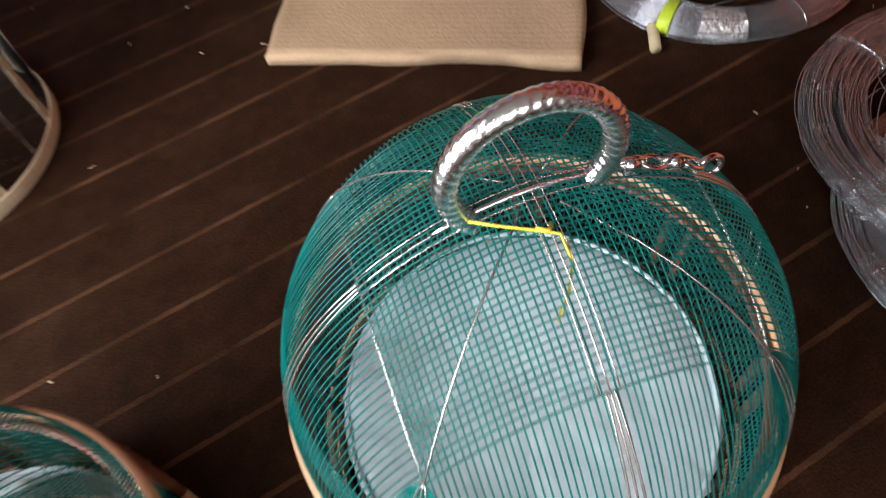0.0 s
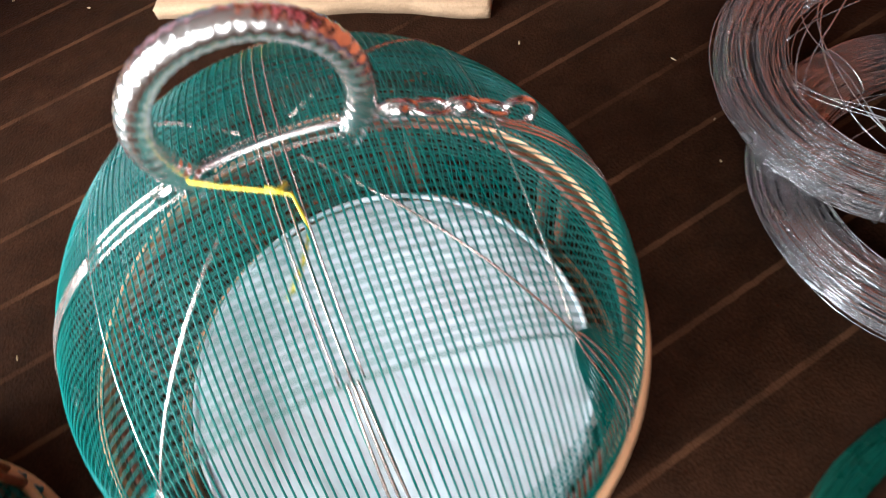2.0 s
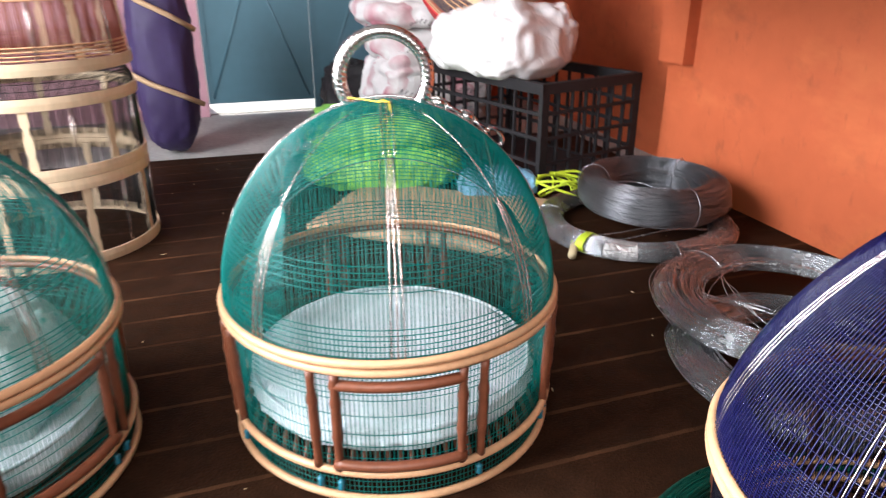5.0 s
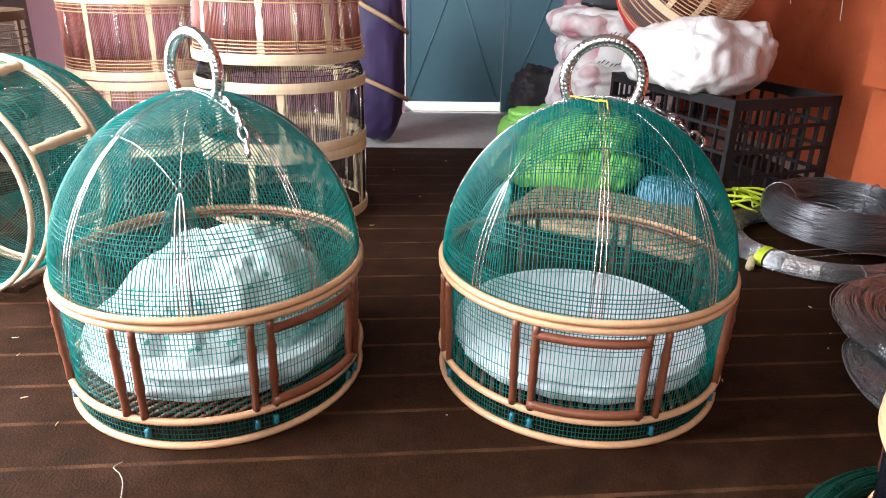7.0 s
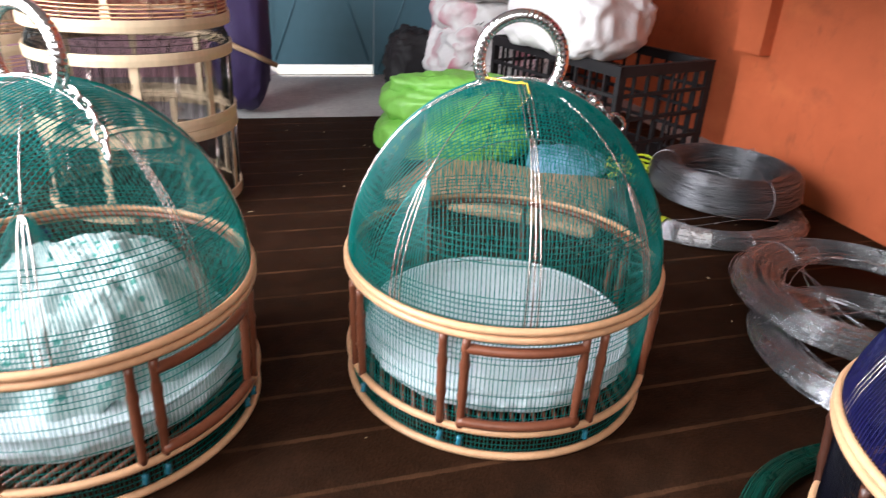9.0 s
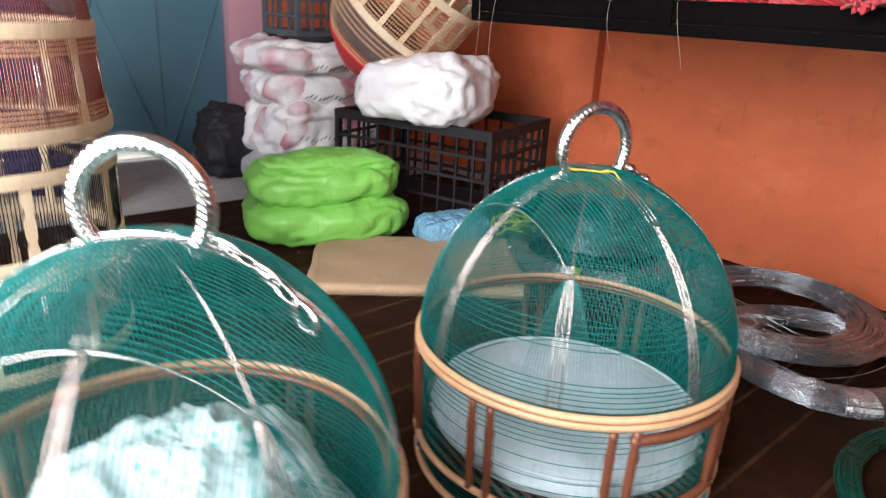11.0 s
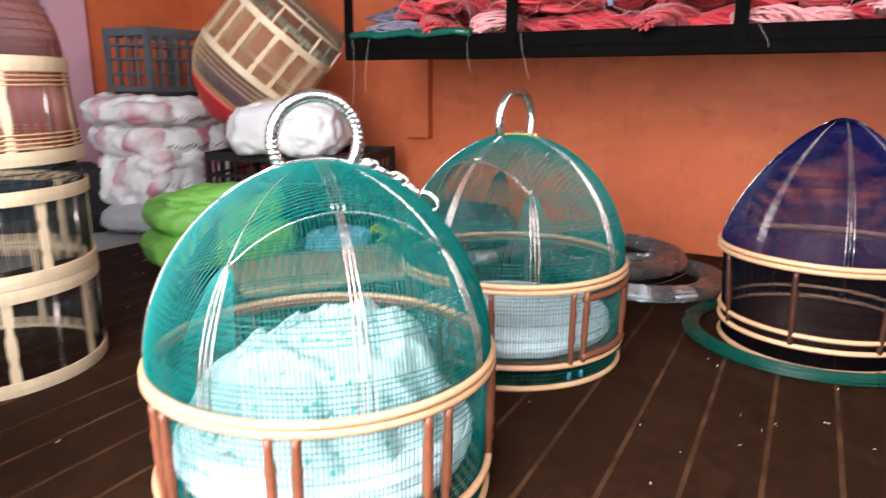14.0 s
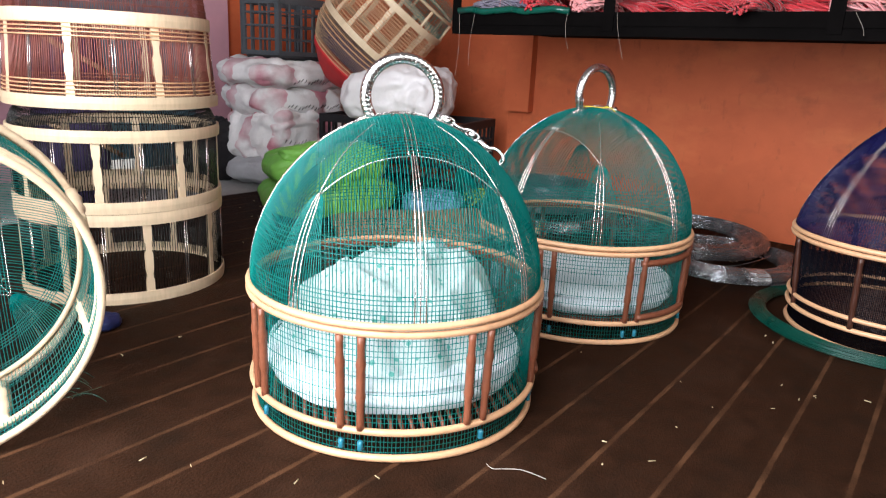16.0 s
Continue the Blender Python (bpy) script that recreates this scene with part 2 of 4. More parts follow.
M_CREAM = mat("cream_yarn", (0.68, 0.55, 0.50), 0.5, scale=150, vary=0.2, sheen=0.2)
M_SLATE = mat("slate_yarn", (0.16, 0.14, 0.20), 0.5, scale=150, vary=0.2, sheen=0.2)
M_REDCLOTH = mat("red_cloth", (0.55, 0.02, 0.025), 0.6, scale=60, vary=0.1)
M_BLUESCRAP = mat("dark_blue_cloth", (0.012, 0.018, 0.09), 0.6, scale=60, vary=0.2)
M_VIOLETCLOTH = mat("violet_cloth", (0.028, 0.014, 0.065), 0.7, scale=40, vary=0.2)
M_STRAW = mat("straw", (0.5, 0.4, 0.24), 0.7, scale=100)
M_THREAD = mat("grey_thread", (0.34, 0.29, 0.25), 0.7, scale=100)
M_POSTDARK = mat("dark_red_brown_cane", (0.055, 0.018, 0.011), 0.4, scale=120, vary=0.3)
M_ROSENET = mat("rose_nylon_wire", (0.26, 0.072, 0.055), 0.45, scale=200, vary=0.2, bump=0)
M_DARKBASKET = mat("dark_basket_cane", (0.10, 0.055, 0.03), 0.5, scale=120, vary=0.3)


# ---- mesh helpers ----
class Shape:
    """Gathers vertices and faces of one part."""

    def __init__(self):
        self.v, self.f = [], []

    def add(self, v, f):
        n = len(self.v)
        self.v += [tuple(p) for p in v]
        self.f += [tuple(i + n for i in q) for q in f]
        return self

    def tube(self, pts, r, sides=4, closed=False, radii=None):
        p = np.array(pts, float)
        n = len(p)
        if closed:
            t = np.roll(p, -1, 0) - np.roll(p, 1, 0)
        else:
            t = np.gradient(p, axis=0)
        t /= np.linalg.norm(t, axis=1)[:, None] + 1e-12
        ref = np.where(np.abs(t[:, 2:3]) > 0.9, np.array([[1.0, 0, 0]]), np.array([[0, 0, 1.0]]))
        a = np.cross(t, ref)
        a /= np.linalg.norm(a, axis=1)[:, None] + 1e-12
        for i in range(1, n):
            q = a[i - 1] - t[i] * (a[i - 1] @ t[i])
            l = np.linalg.norm(q)
            if l > 1e-6:
                a[i] = q / l
        b = np.cross(t, a)
        rr = np.full(n, r) if radii is None else np.array(radii)
        ang = np.arange(sides) * 2 * math.pi / sides
        ring = p[:, None] + rr[:, None, None] * (np.cos(ang)[None, :, None] * a[:, None] + np.sin(ang)[None, :, None] * b[:, None])
        f = []
        for i in range(n if closed else n - 1):
            j = (i + 1) % n
            for k in range(sides):
                l = (k + 1) % sides
                f.append((i * sides + k, i * sides + l, j * sides + l, j * sides + k))
        if not closed:
            f.append(tuple(range(sides))[::-1])
            f.append(tuple((n - 1) * sides + k for k in range(sides)))
        return self.add(ring.reshape(-1, 3), f)

    def ring(self, radius, z, r, seg=72, sides=8, x=0.0, y=0.0, wob=0.0, phase=0.0):
        a = np.arange(seg) * 2 * math.pi / seg
        rad = radius * (1 + wob * np.sin(2 * a + phase))
        return self.tube(np.c_[x + rad * np.cos(a), y + rad * np.sin(a), np.full(seg, z) + wob * radius * np.sin(3 * a + phase)], r, sides, True)

    def box(self, x0, y0, z0, x1, y1, z1, m=None):
        v = [(x, y, z) for x in (x0, x1) for y in (y0, y1) for z in (z0, z1)]
        if m is not None:
            v = [tuple(m @ Vector(p)) for p in v]
        return self.add(v, [(0, 1, 3, 2), (4, 6, 7, 5), (0, 4, 5, 1), (2, 3, 7, 6), (0, 2, 6, 4), (1, 5, 7, 3)])

    def lathe(self, prof, seg=16, m=None):
        a = np.arange(seg) * 2 * math.pi / seg
        v = [(r * math.cos(t), r * math.sin(t), z) for r, z in prof for t in a]
        if m is not None:
            v = [tuple(m @ Vector(p)) for p in v]
        f = [(i * seg + k, i * seg + (k + 1) % seg, (i + 1) * seg + (k + 1) % seg, (i + 1) * seg + k) for i in range(len(prof) - 1) for k in range(seg)]
        f += [tuple(range(seg))[::-1], tuple((len(prof) - 1) * seg + k for k in range(seg))]
        return self.add(v, f)


def part(name, shape, material, parent=None, label="", smooth=True, bevel=0.0):
    """Links a shape as one mesh object under a thing or a part."""
    me = bpy.data.meshes.new(name)
    me.from_pydata(shape.v, [], shape.f)
    me.materials.append(material)
    if smooth:
        me.polygons.foreach_set("use_smooth", [True] * len(me.polygons))
    me.update()
    ob = new(name, me)
    if parent:
        ob.parent = parent
    if bevel:
        mod = ob.modifiers.new("bevel", "BEVEL")
        mod.width, mod.segments, mod.limit_method = bevel, 2, "ANGLE"
    return tagged(ob, label)


def shared(name, ob, m, parent):
    """Another part on the same mesh."""
    o = new(name, ob.data)
    o.parent, o.matrix_basis = parent, m
    return o


def thing(name, m, label, category, group="", kind=""):
    ob = new(name)
    ob.empty_display_size = 0.05
    ob.matrix_world = m
    return tagged(ob, label, category, group, kind)


def blob(rx, ry, rz, seed, amp=0.05, freq=3.0, power=0.5, nu=72, nv=40, floor=None, folds=0.0, fold_freq=5.0):
    """A soft lump: a squarish ellipsoid pushed about by noise and creased by folds."""
    s = Shape()
    v = []
    off = Vector((seed * 3.1, seed * 1.7, seed * 0.9))
    for j in range(nv + 1):
        b = -math.pi / 2 + math.pi * j / nv
        for i in range(nu):
            a = 2 * math.pi * i / nu
            c = [math.cos(b) * math.cos(a), math.cos(b) * math.sin(a), math.sin(b)]
            q = Vector([math.copysign(abs(k) ** power, k) for k in c])
            q = Vector(c).lerp(q, 0.8)
            p = Vector((q.x * rx, q.y * ry, q.z * rz))
            d = noise.fractal(p * freq / max(rx, ry) + off, 0.9, 2.0, 4) * amp
            if folds:
                w = noise.noise(p * 2 / max(rx, ry) + off) * 2.5
                d += folds * (abs(math.sin((p.x * 0.6 + p.y * 0.5 + p.z * 1.4) / max(rx, ry) * fold_freq + w * 2)) - 0.5)
                d -= folds * 1.2 * max(0.0, 0.25 - abs(noise.noise(p * 3 / max(rx, ry) - off)))
            p += Vector(c) * d * max(rx, ry)
            if floor is not None:
                p.z = max(p.z, floor)
            v.append(p)
    f = [(j * nu + i, j * nu + (i + 1) % nu, (j + 1) * nu + (i + 1) % nu, (j + 1) * nu + i) for j in range(nv) for i in range(nu)]
    return s.add(v, f)


# ---- the room ----
def slab(name, x0, y0, z0, x1, y1, z1, material, label="", category=""):
    return tagged(part(name, Shape().box(x0, y0, z0, x1, y1, z1), material, None, label, smooth=False), label, category, "", "structure")


WX, DY, WW, SY, TOP = 1.27, 2.56, -1.75, -1.9, 2.5   # orange wall, door wall, street wall, rear wall, ceiling
slab("ground", -60, -60, -0.32, 60, 60, -0.12, M_PALEGROUND, "pale grey cement ground outside the shop", "ground")
slab("floor", WW - 0.2, SY - 0.2, -0.12, WX + 0.2, DY + 0.3, -0.004, M_CEMENT, "grey cement floor by the blue door", "floor")
# Thin pale sheet added outside so the gap under the door shows bright.
slab("door_step", -0.3, DY + 0.05, -0.003, 1.0, DY + 1.2, -0.001, M_PALEGROUND, "pale slab added outside to brighten the gap under the door", "step")
slab("floor_mat", WW + 0.1, SY + 0.05, -0.003, WX - 0.002, 1.84, 0.0, M_MAT, "dark brown floor mat with thin tan stripes", "mat")
slab("wall_east", WX, SY - 0.2, -0.004, WX + 0.2, 1.22, TOP, M_ORANGE, "orange plastered wall with scuffs", "wall")
slab("wall_east_recess", WX + 0.12, 1.22, -0.004, WX + 0.3, DY + 0.2, TOP, M_ORANGE, "recessed stretch of the orange plastered wall", "wall")
slab("wall_pilaster", 1.232, 1.10, 0.350, WX, 1.218, TOP, M_ORANGE, "orange plastered box on the wall, ending above the floor", "wall")
slab("wall_north_orange", 0.80, DY, -0.004, WX + 0.118, DY + 0.2, TOP, M_ORANGE, "orange plastered corner wall", "wall")
slab("wall_north_pink", 0.645, DY - 0.03, -0.004, 0.80, DY + 0.2, TOP, M_PINK, "pink painted door jamb", "wall")
slab("wall_north", WW, DY, -0.004, -0.09, DY + 0.2, TOP, M_PINK, "pink painted wall beside the door", "wall")
slab("wall_lintel", -0.09, DY, 2.05, 0.645, DY + 0.2, TOP, M_PINK, "pink painted wall over the door", "wall")
# Rear wall out of view, with a gap made for the added fill lamp.
slab("wall_south_low", WW, SY - 0.2, -0.004, WX, SY, 1.0, M_UNSEEN_DARK, "unseen dark rear wall below the gap", "wall")
slab("wall_south_high", WW, SY - 0.2, 2.2, WX, SY, TOP, M_UNSEEN_DARK, "unseen dark rear wall over the gap for the added fill light", "wall")
slab("wall_south_side", 0.21, SY - 0.2, 1.0, WX, SY, 2.2, M_UNSEEN_DARK, "unseen dark rear wall beside the gap for the added fill light", "wall")
slab("wall_south_end", WW, SY - 0.2, 1.0, -1.6, SY, 2.2, M_UNSEEN_DARK, "unseen dark rear wall beside the gap for the added fill light", "wall")
# Assumed street wall and ceiling, unseen, dark so that little light bounces.
slab("wall_west_near", WW - 0.2, SY - 0.2, -0.004, WW, -0.65, TOP, M_UNSEEN_DARK, "unseen dark wall beside the shop front", "wall")
slab("wall_west_far", WW - 0.2, 1.25, -0.004, WW, DY + 0.2, TOP, M_UNSEEN_DARK, "unseen dark wall beside the shop front", "wall")
slab("wall_west_over", WW - 0.2, -0.65, 2.36, WW, 1.25, TOP, M_UNSEEN_DARK, "unseen dark wall over the shop front", "wall")
slab("ceiling", WW - 0.2, SY - 0.2, TOP, WX + 0.3, DY + 0.2, TOP + 0.15, M_UNSEEN_DARK, "unseen dark ceiling", "ceiling")


def door():
    d = thing("door_1", pose(0, DY + 0.02, 0), "closed blue sheet-metal double door with daylight under it", "door", kind="structure")
    for x0, x1, z0 in ((-0.085, 0.37, 0.048), (0.374, 0.64, 0.004)):
        leaf = part("door_leaf", Shape().box(x0, 0, z0, x1, 0.03, 2.04), M_BLUE, d, smooth=False)
        w = x1 - x0
        ribs = Shape()
        for za, zb in ((z0 + 0.02, 0.62), (0.66, 1.28), (1.32, 1.98)):
            mid = (x0 + x1) / 2
            for xa in ((x0 + 0.02, x1 - 0.02) if w > 0.3 else (x0 + 0.02,)):
                xb = mid if w > 0.3 else x1 - 0.02
                ribs.tube([(xa, -0.001, za), (xb, -0.001, zb)], 0.005, 6)
        part("pressed_rib", ribs, M_BLUE, leaf)
        part("edge_strip", Shape().box(x0, -0.006, z0, x0 + 0.02, -0.001, 2.03), M_BLUE, leaf, smooth=False)
    return d


door()


# ---- bird cages ----
FULL = 1.9    # how full the domes are
ARCH = 0.55   # the arches' distance from the middle, in radii

def twisted_handle(parent, z, R=0.056, r=0.0086, turn=0.0, name="handle"):
    """An upright ring wrapped with silver tape, open below."""
    n, sides = 300, 16
    v = []
    for i in range(n + 1):
        a = radians(-44) + radians(268) * i / n
        for k in range(sides):
            b = 2 * math.pi * k / sides
            ridge = 1 + 0.035 * math.sin(3 * b + i * 0.75) + 0.008 * math.sin(i * 0.9)
            q = R + r * ridge * math.cos(b)
            v.append((q * math.cos(a), r * ridge * math.sin(b), q * math.sin(a)))
    f = [(i * sides + k, i * sides + (k + 1) % sides, (i + 1) * sides + (k + 1) % sides, (i + 1) * sides + k) for i in range(n) for k in range(sides)]
    f += [tuple(range(sides))[::-1], tuple(n * sides + k for k in range(sides))]
    s = Shape().add(v, f)
    h = part(name, s, M_SILVER, parent, "ring handle wrapped in shiny silver tape")
    h.matrix_basis = pose(0, 0, z + R * 0.67, 0, 0, turn)
    return h


def snap_chain(parent, pts):
    """A short chain with a snap hook that lies on the dome."""
    c = part("chain", Shape().tube(pts[:2], 0.0016, 6), M_SILVER, parent, "short silver chain with a snap hook")
    p = [Vector(q) for q in pts]
    for i in range(len(p) - 1):
        a, b = p[i], p[i + 1]
        d = (b - a).normalized()
        side = d.cross(Vector((0, 0, 1))).normalized()
        n = side if i % 2 else side.cross(d)
        last = i == len(p) - 2
        w = 0.0095 if last else 0.0058
        loop = [a.lerp(b, 0.5) + d * math.cos(t) * (b - a).length * 0.56 + n * math.sin(t) * w for t in np.arange(20) * math.pi / 10]
        part("snap_hook" if last else "link", Shape().tube(loop, 0.0028 if last else 0.0021, 6, True), M_SILVER, c)
        if not last and i % 2 == 0:
            part("swivel", Shape().tube([a.lerp(b, 0.25), a.lerp(b, 0.75)], 0.0055, 8), M_SILVER, c)


def post_shape(h, r):
    prof = []
    for i in range(15):
        u = i / 14
        node = 1 + 0.4 * math.exp(-((u - 0.34) / 0.025) ** 2) + 0.4 * math.exp(-((u - 0.7) / 0.025) ** 2)
        prof.append((r * node * (1 - 0.1 * math.sin(u * 9)), h * u))
    return Shape().lathe(prof, 10)


def dome_cage(x, y, turn, label, wires, wall_wires, door_at, seed, R=0.2295, belt=0.198, rise=0.2525, pointed=False, chain_at=0.0, taper=0.004, handle=True, chain=True, frame_mat=None, post_mat=None, m=None):
    """A round cage: base hoops, turned posts in pairs, a double belt and a dome of crossing wires with four arches."""
    rnd = random.Random(seed)
    frame_mat, post_mat = frame_mat or M_CANE, post_mat or M_BROWN
    c = thing("birdcage", m or pose(x, y, 0, 0, 0, turn), label, "birdcage", "dome birdcages on the mat")
    wr, R0 = 0.00078, R - taper
    part("base_hoop", Shape().ring(R0, 0.0058, 0.0056, 96, 8, wob=0.0035, phase=seed), frame_mat, c)
    part("base_hoop", Shape().ring(R0 + 0.003, 0.047, 0.0054, 96, 8, wob=0.0035, phase=seed + 1), frame_mat, c)
    part("belt_hoop", Shape().ring(R + 0.002, belt - 0.006, 0.0055, 96, 8, wob=0.0025, phase=seed + 2), frame_mat, c)
    part("belt_hoop", Shape().ring(R + 0.0025, belt + 0.0055, 0.0053, 96, 8, wob=0.0025, phase=seed + 3), frame_mat, c)
    part("inner_hoop", Shape().ring(R - 0.009, belt, 0.0045, 96, 6), M_BROWN if frame_mat is M_CANE else frame_mat, c)
    # posts and ties
    first = None
    for k in range(8):
        for d in ((0.0,) if pointed or m is not None else (-3.5, 3.5)):
            a = radians(22.5 + 45 * k + d)
            q = pose((R0 + 0.003) * math.cos(a), (R0 + 0.003) * math.sin(a), 0.05, 0, 0, math.degrees(a)) @ pose(0, 0, 0, rnd.uniform(-1, 1), math.degrees(math.atan2(taper, belt - 0.06)), 0)
            if first is None:
                first = part("post", post_shape(belt - 0.061, 0.0058 if m is None else 0.0095), post_mat, c)
                first.matrix_basis = q
                tie0 = part("tie", Shape().lathe([(0.002, 0), (0.0048, 0.002), (0.0036, 0.007), (0.0048, 0.012), (0.002, 0.015)], 10), M_TIE, c)
                tie0.matrix_basis = pose((R0 + 0.001) * math.cos(a), (R0 + 0.001) * math.sin(a), 0.017)
            else:
                shared("post", first, q, c)
                if (d > 0 or k % 2) and not pointed and m is None:
                    shared("tie", tie0, pose((R0 + 0.001) * math.cos(a), (R0 + 0.001) * math.sin(a), 0.017), c)
    # the little door: two beams and its own stiles
    if door_at is not None:
        dr = None
        for z, rd in ((belt - 0.026, R + 0.001), (0.060, R0 + 0.006)):
            arc = [(rd * math.cos(radians(t)), rd * math.sin(radians(t)), z) for t in np.linspace(door_at - 20, door_at + 20, 16)]
            o = part("door_rail" if dr else "cage_door", Shape().tube(arc, 0.0068, 8), post_mat, dr or c, "" if dr else "small sliding door of red-brown cane")
            dr = dr or o
    # floor sticks
    for i in range(29 if m is None else 0):
        t = (i - 14) * 0.0148
        l = math.sqrt(max(0, (R0 - 0.004) ** 2 - t * t))
        part("floor_stick", Shape().tube([(t, -l, 0.041), (t, l, 0.041)], 0.0032, 6), M_POSTDARK if pointed else M_BROWN, c)

    zb = belt + 0.008

    def on_dome(az, u):
        """A point on the dome: azimuth, and height from belt (0) to crown (1)."""
        if pointed:
            r = R * (1 - u ** 1.5) ** 0.70
        else:
            r = R * max(0, 1 - u ** FULL) ** (1 / FULL)
        return (r * math.cos(az), r * math.sin(az), zb + rise * u)

    net, wall = Shape(), Shape()
    if pointed:
        for i in range(270):
            az = 2 * math.pi * i / 270
            net.tube([on_dome(az, u) for u in np.linspace(0, 0.97, 22)], wr * 1.2, 3)
        for u in np.r_[np.linspace(0.02, 0.2, 22), 0.26, 0.3, np.linspace(0.36, 0.46, 9), 0.52, 0.56, np.linspace(0.64, 0.72, 7), 0.8, np.linspace(0.86, 0.93, 5)]:
            p = on_dome(0, u)
            net.ring(math.hypot(p[0], p[1]), p[2], wr, 80, 3)
    else:
        A = ARCH * R
        cols = np.linspace(-A, A, 51)
        for swap in (False, True):
            for cc in cols:
                jit = rnd.uniform(-0.0006, 0.0006)
                k = math.sqrt(1 - (cc / R) ** 2)
                th = np.linspace(0, math.pi, 44)
                a, b = np.full(44, cc + jit), R * k * np.cos(th)
                z = zb + rise * np.maximum(0, 1 - np.minimum(1, np.hypot(cc, b) / R) ** FULL) ** (1 / FULL)
                net.tube(np.c_[b, a, z] if swap else np.c_[a, b, z], wr, 3)
        star_u = (1 - (ARCH * 2 ** 0.5) ** FULL) ** (1 / FULL)
        for q in range(4):
            for i in range(1, 20):
                az0 = math.asin(A / R)
                az = az0 + (math.pi / 2 - 2 * az0) * i / 20
                s = np.linspace(0, 1, 16)
                pts = []
                for t in s:
                    u = star_u * math.sin(t * math.pi / 2)
                    mid = math.pi / 4
                    p = on_dome(az + (mid - az) * t ** 1.6 + q * math.pi / 2, u)
                    pts.append(p)
                net.tube(pts, wr, 3)
        for z in np.r_[zb + 0.004 + np.arange(6) * 0.0066, zb + 0.078 + np.arange(5) * 0.0066]:
            u = (z - zb) / rise
            net.ring(R * (1 - u ** FULL) ** (1 / FULL), z + rnd.uniform(-0.0008, 0.0008), 0.00085, 96, 3)
    part("dome_net", net, wires, c)
    tagged(c.children[-1], "close net of shiny nylon wires", "", "", "stuff")
    n_up = 380 if pointed else 250
    ww = 0.00085 if pointed else 0.00066
    for i in range(n_up):
        a = 2 * math.pi * (i + rnd.uniform(-0.12, 0.12)) / n_up
        r0, r1 = R0 - 0.003, R - 0.005
        wall.tube([(r0 * math.cos(a), r0 * math.sin(a), 0.004), (r1 * math.cos(a), r1 * math.sin(a), belt)], ww, 3)
    for z in np.r_[0.014, 0.022, 0.03, 0.058, 0.066, 0.082, 0.1, 0.126, 0.148 + np.arange(6) * 0.008]:
        wall.ring(R0 - 0.003 + (taper - 0.002) * z / belt, z + rnd.uniform(-0.0008, 0.0008), ww, 96, 3)
    part("wall_net", wall, wall_wires, c)
    tagged(c.children[-1], "upright wires crossed by hoops", "", "", "stuff")

    # ribs: three silver wires each, and the arches between them
    for k in range(8):
        az = math.pi / 4 * k
        top_u = 0.965 if pointed else (1 - (ARCH if k % 2 == 0 else ARCH * 2 ** 0.5) ** FULL) ** (1 / FULL)
        s = Shape()
        for d in (-1, 0, 1):
            pts = []
            for t in np.linspace(0, 1, 14):
                u = top_u * math.sin(t * math.pi / 2)
                p = on_dome(az + d * 0.034 * (1 - (t ** 4 if k % 2 else 0.35 * t)), u)
                pts.append((p[0] * 1.004, p[1] * 1.004, p[2] + 0.0006))
            s.tube(pts, 0.0006 if pointed else 0.0009, 4)
        if k % 2 and not pointed:
            s.tube([tuple(np.array(on_dome(az, u)) * (1.004, 1.004, 1.001)) for u in np.linspace(top_u, 0.995, 8)], 0.0009, 4)
        part("rib", s, M_RIB, c)
    if not pointed:
        for swap in (False, True):
            for d in (-1, 0, 1):
                pts = []
                for t in np.linspace(-ARCH * R, ARCH * R, 24):
                    o = d * 0.0068
                    zz = zb + rise * (1 - (math.hypot(t, o) / R) ** FULL) ** (1 / FULL) + 0.0009
                    pts.append((o, t, zz) if swap else (t, o, zz))
                part("crown_wire", Shape().tube(pts, 0.00055, 4), M_RIB, c)
        for k in range(4):
            y0 = ARCH * R
            pts = []
            for t in np.linspace(-1, 1, 30):
                yy = y0 * t
                zz = zb + rise * (1 - math.hypot(ARCH, yy / R) ** FULL) ** (1 / FULL)
                q = Vector((ARCH * R * 0.999, yy * 0.999, zz - 0.0008))
                q.rotate(Euler((0, 0, k * math.pi / 2)))
                pts.append(q)
            part("arch", Shape().tube(pts, 0.0009, 5), M_RIB, c)
        bar = [(0.07 * t, 0, zb + rise * (1 - abs(0.07 * t / R) ** FULL) ** (1 / FULL) + 0.002) for t in np.linspace(-1, 1, 13)]
        part("crown_strip", Shape().tube(bar, 0.0019, 6), M_SILVER, c)
    else:
        part("crown_cap", Shape().lathe([(R * 0.128, zb + rise * 0.962), (R * 0.1, zb + rise * 0.978), (R * 0.05, zb + rise * 0.989), (0.002, zb + rise * 0.994)], 16), wires, c)
    if handle:
        twisted_handle(c, zb + rise - 0.012, turn=0)
    if chain:
        arc = []
        for t in np.linspace(0.062, 0.156, 6):
            az = radians(chain_at) * (t - 0.062) / 0.094
            arc.append((t * math.cos(az), t * math.sin(az), zb + rise * (1 - (t / R) ** FULL) ** (1 / FULL) + 0.0065))
        snap_chain(c, arc)
    return c


cage_a = dome_cage(-0.4145, 0.2824, -39.5, "teal wire dome birdcage holding a heap of dotted cloth", M_TEAL, M_TEAL, 0, 1, chain_at=-13)
cage_b = dome_cage(0.1803, 0.2646, -11, "teal wire dome birdcage holding a pale blue cushion", M_TEAL, M_TEAL, -90, 2, chain_at=4)
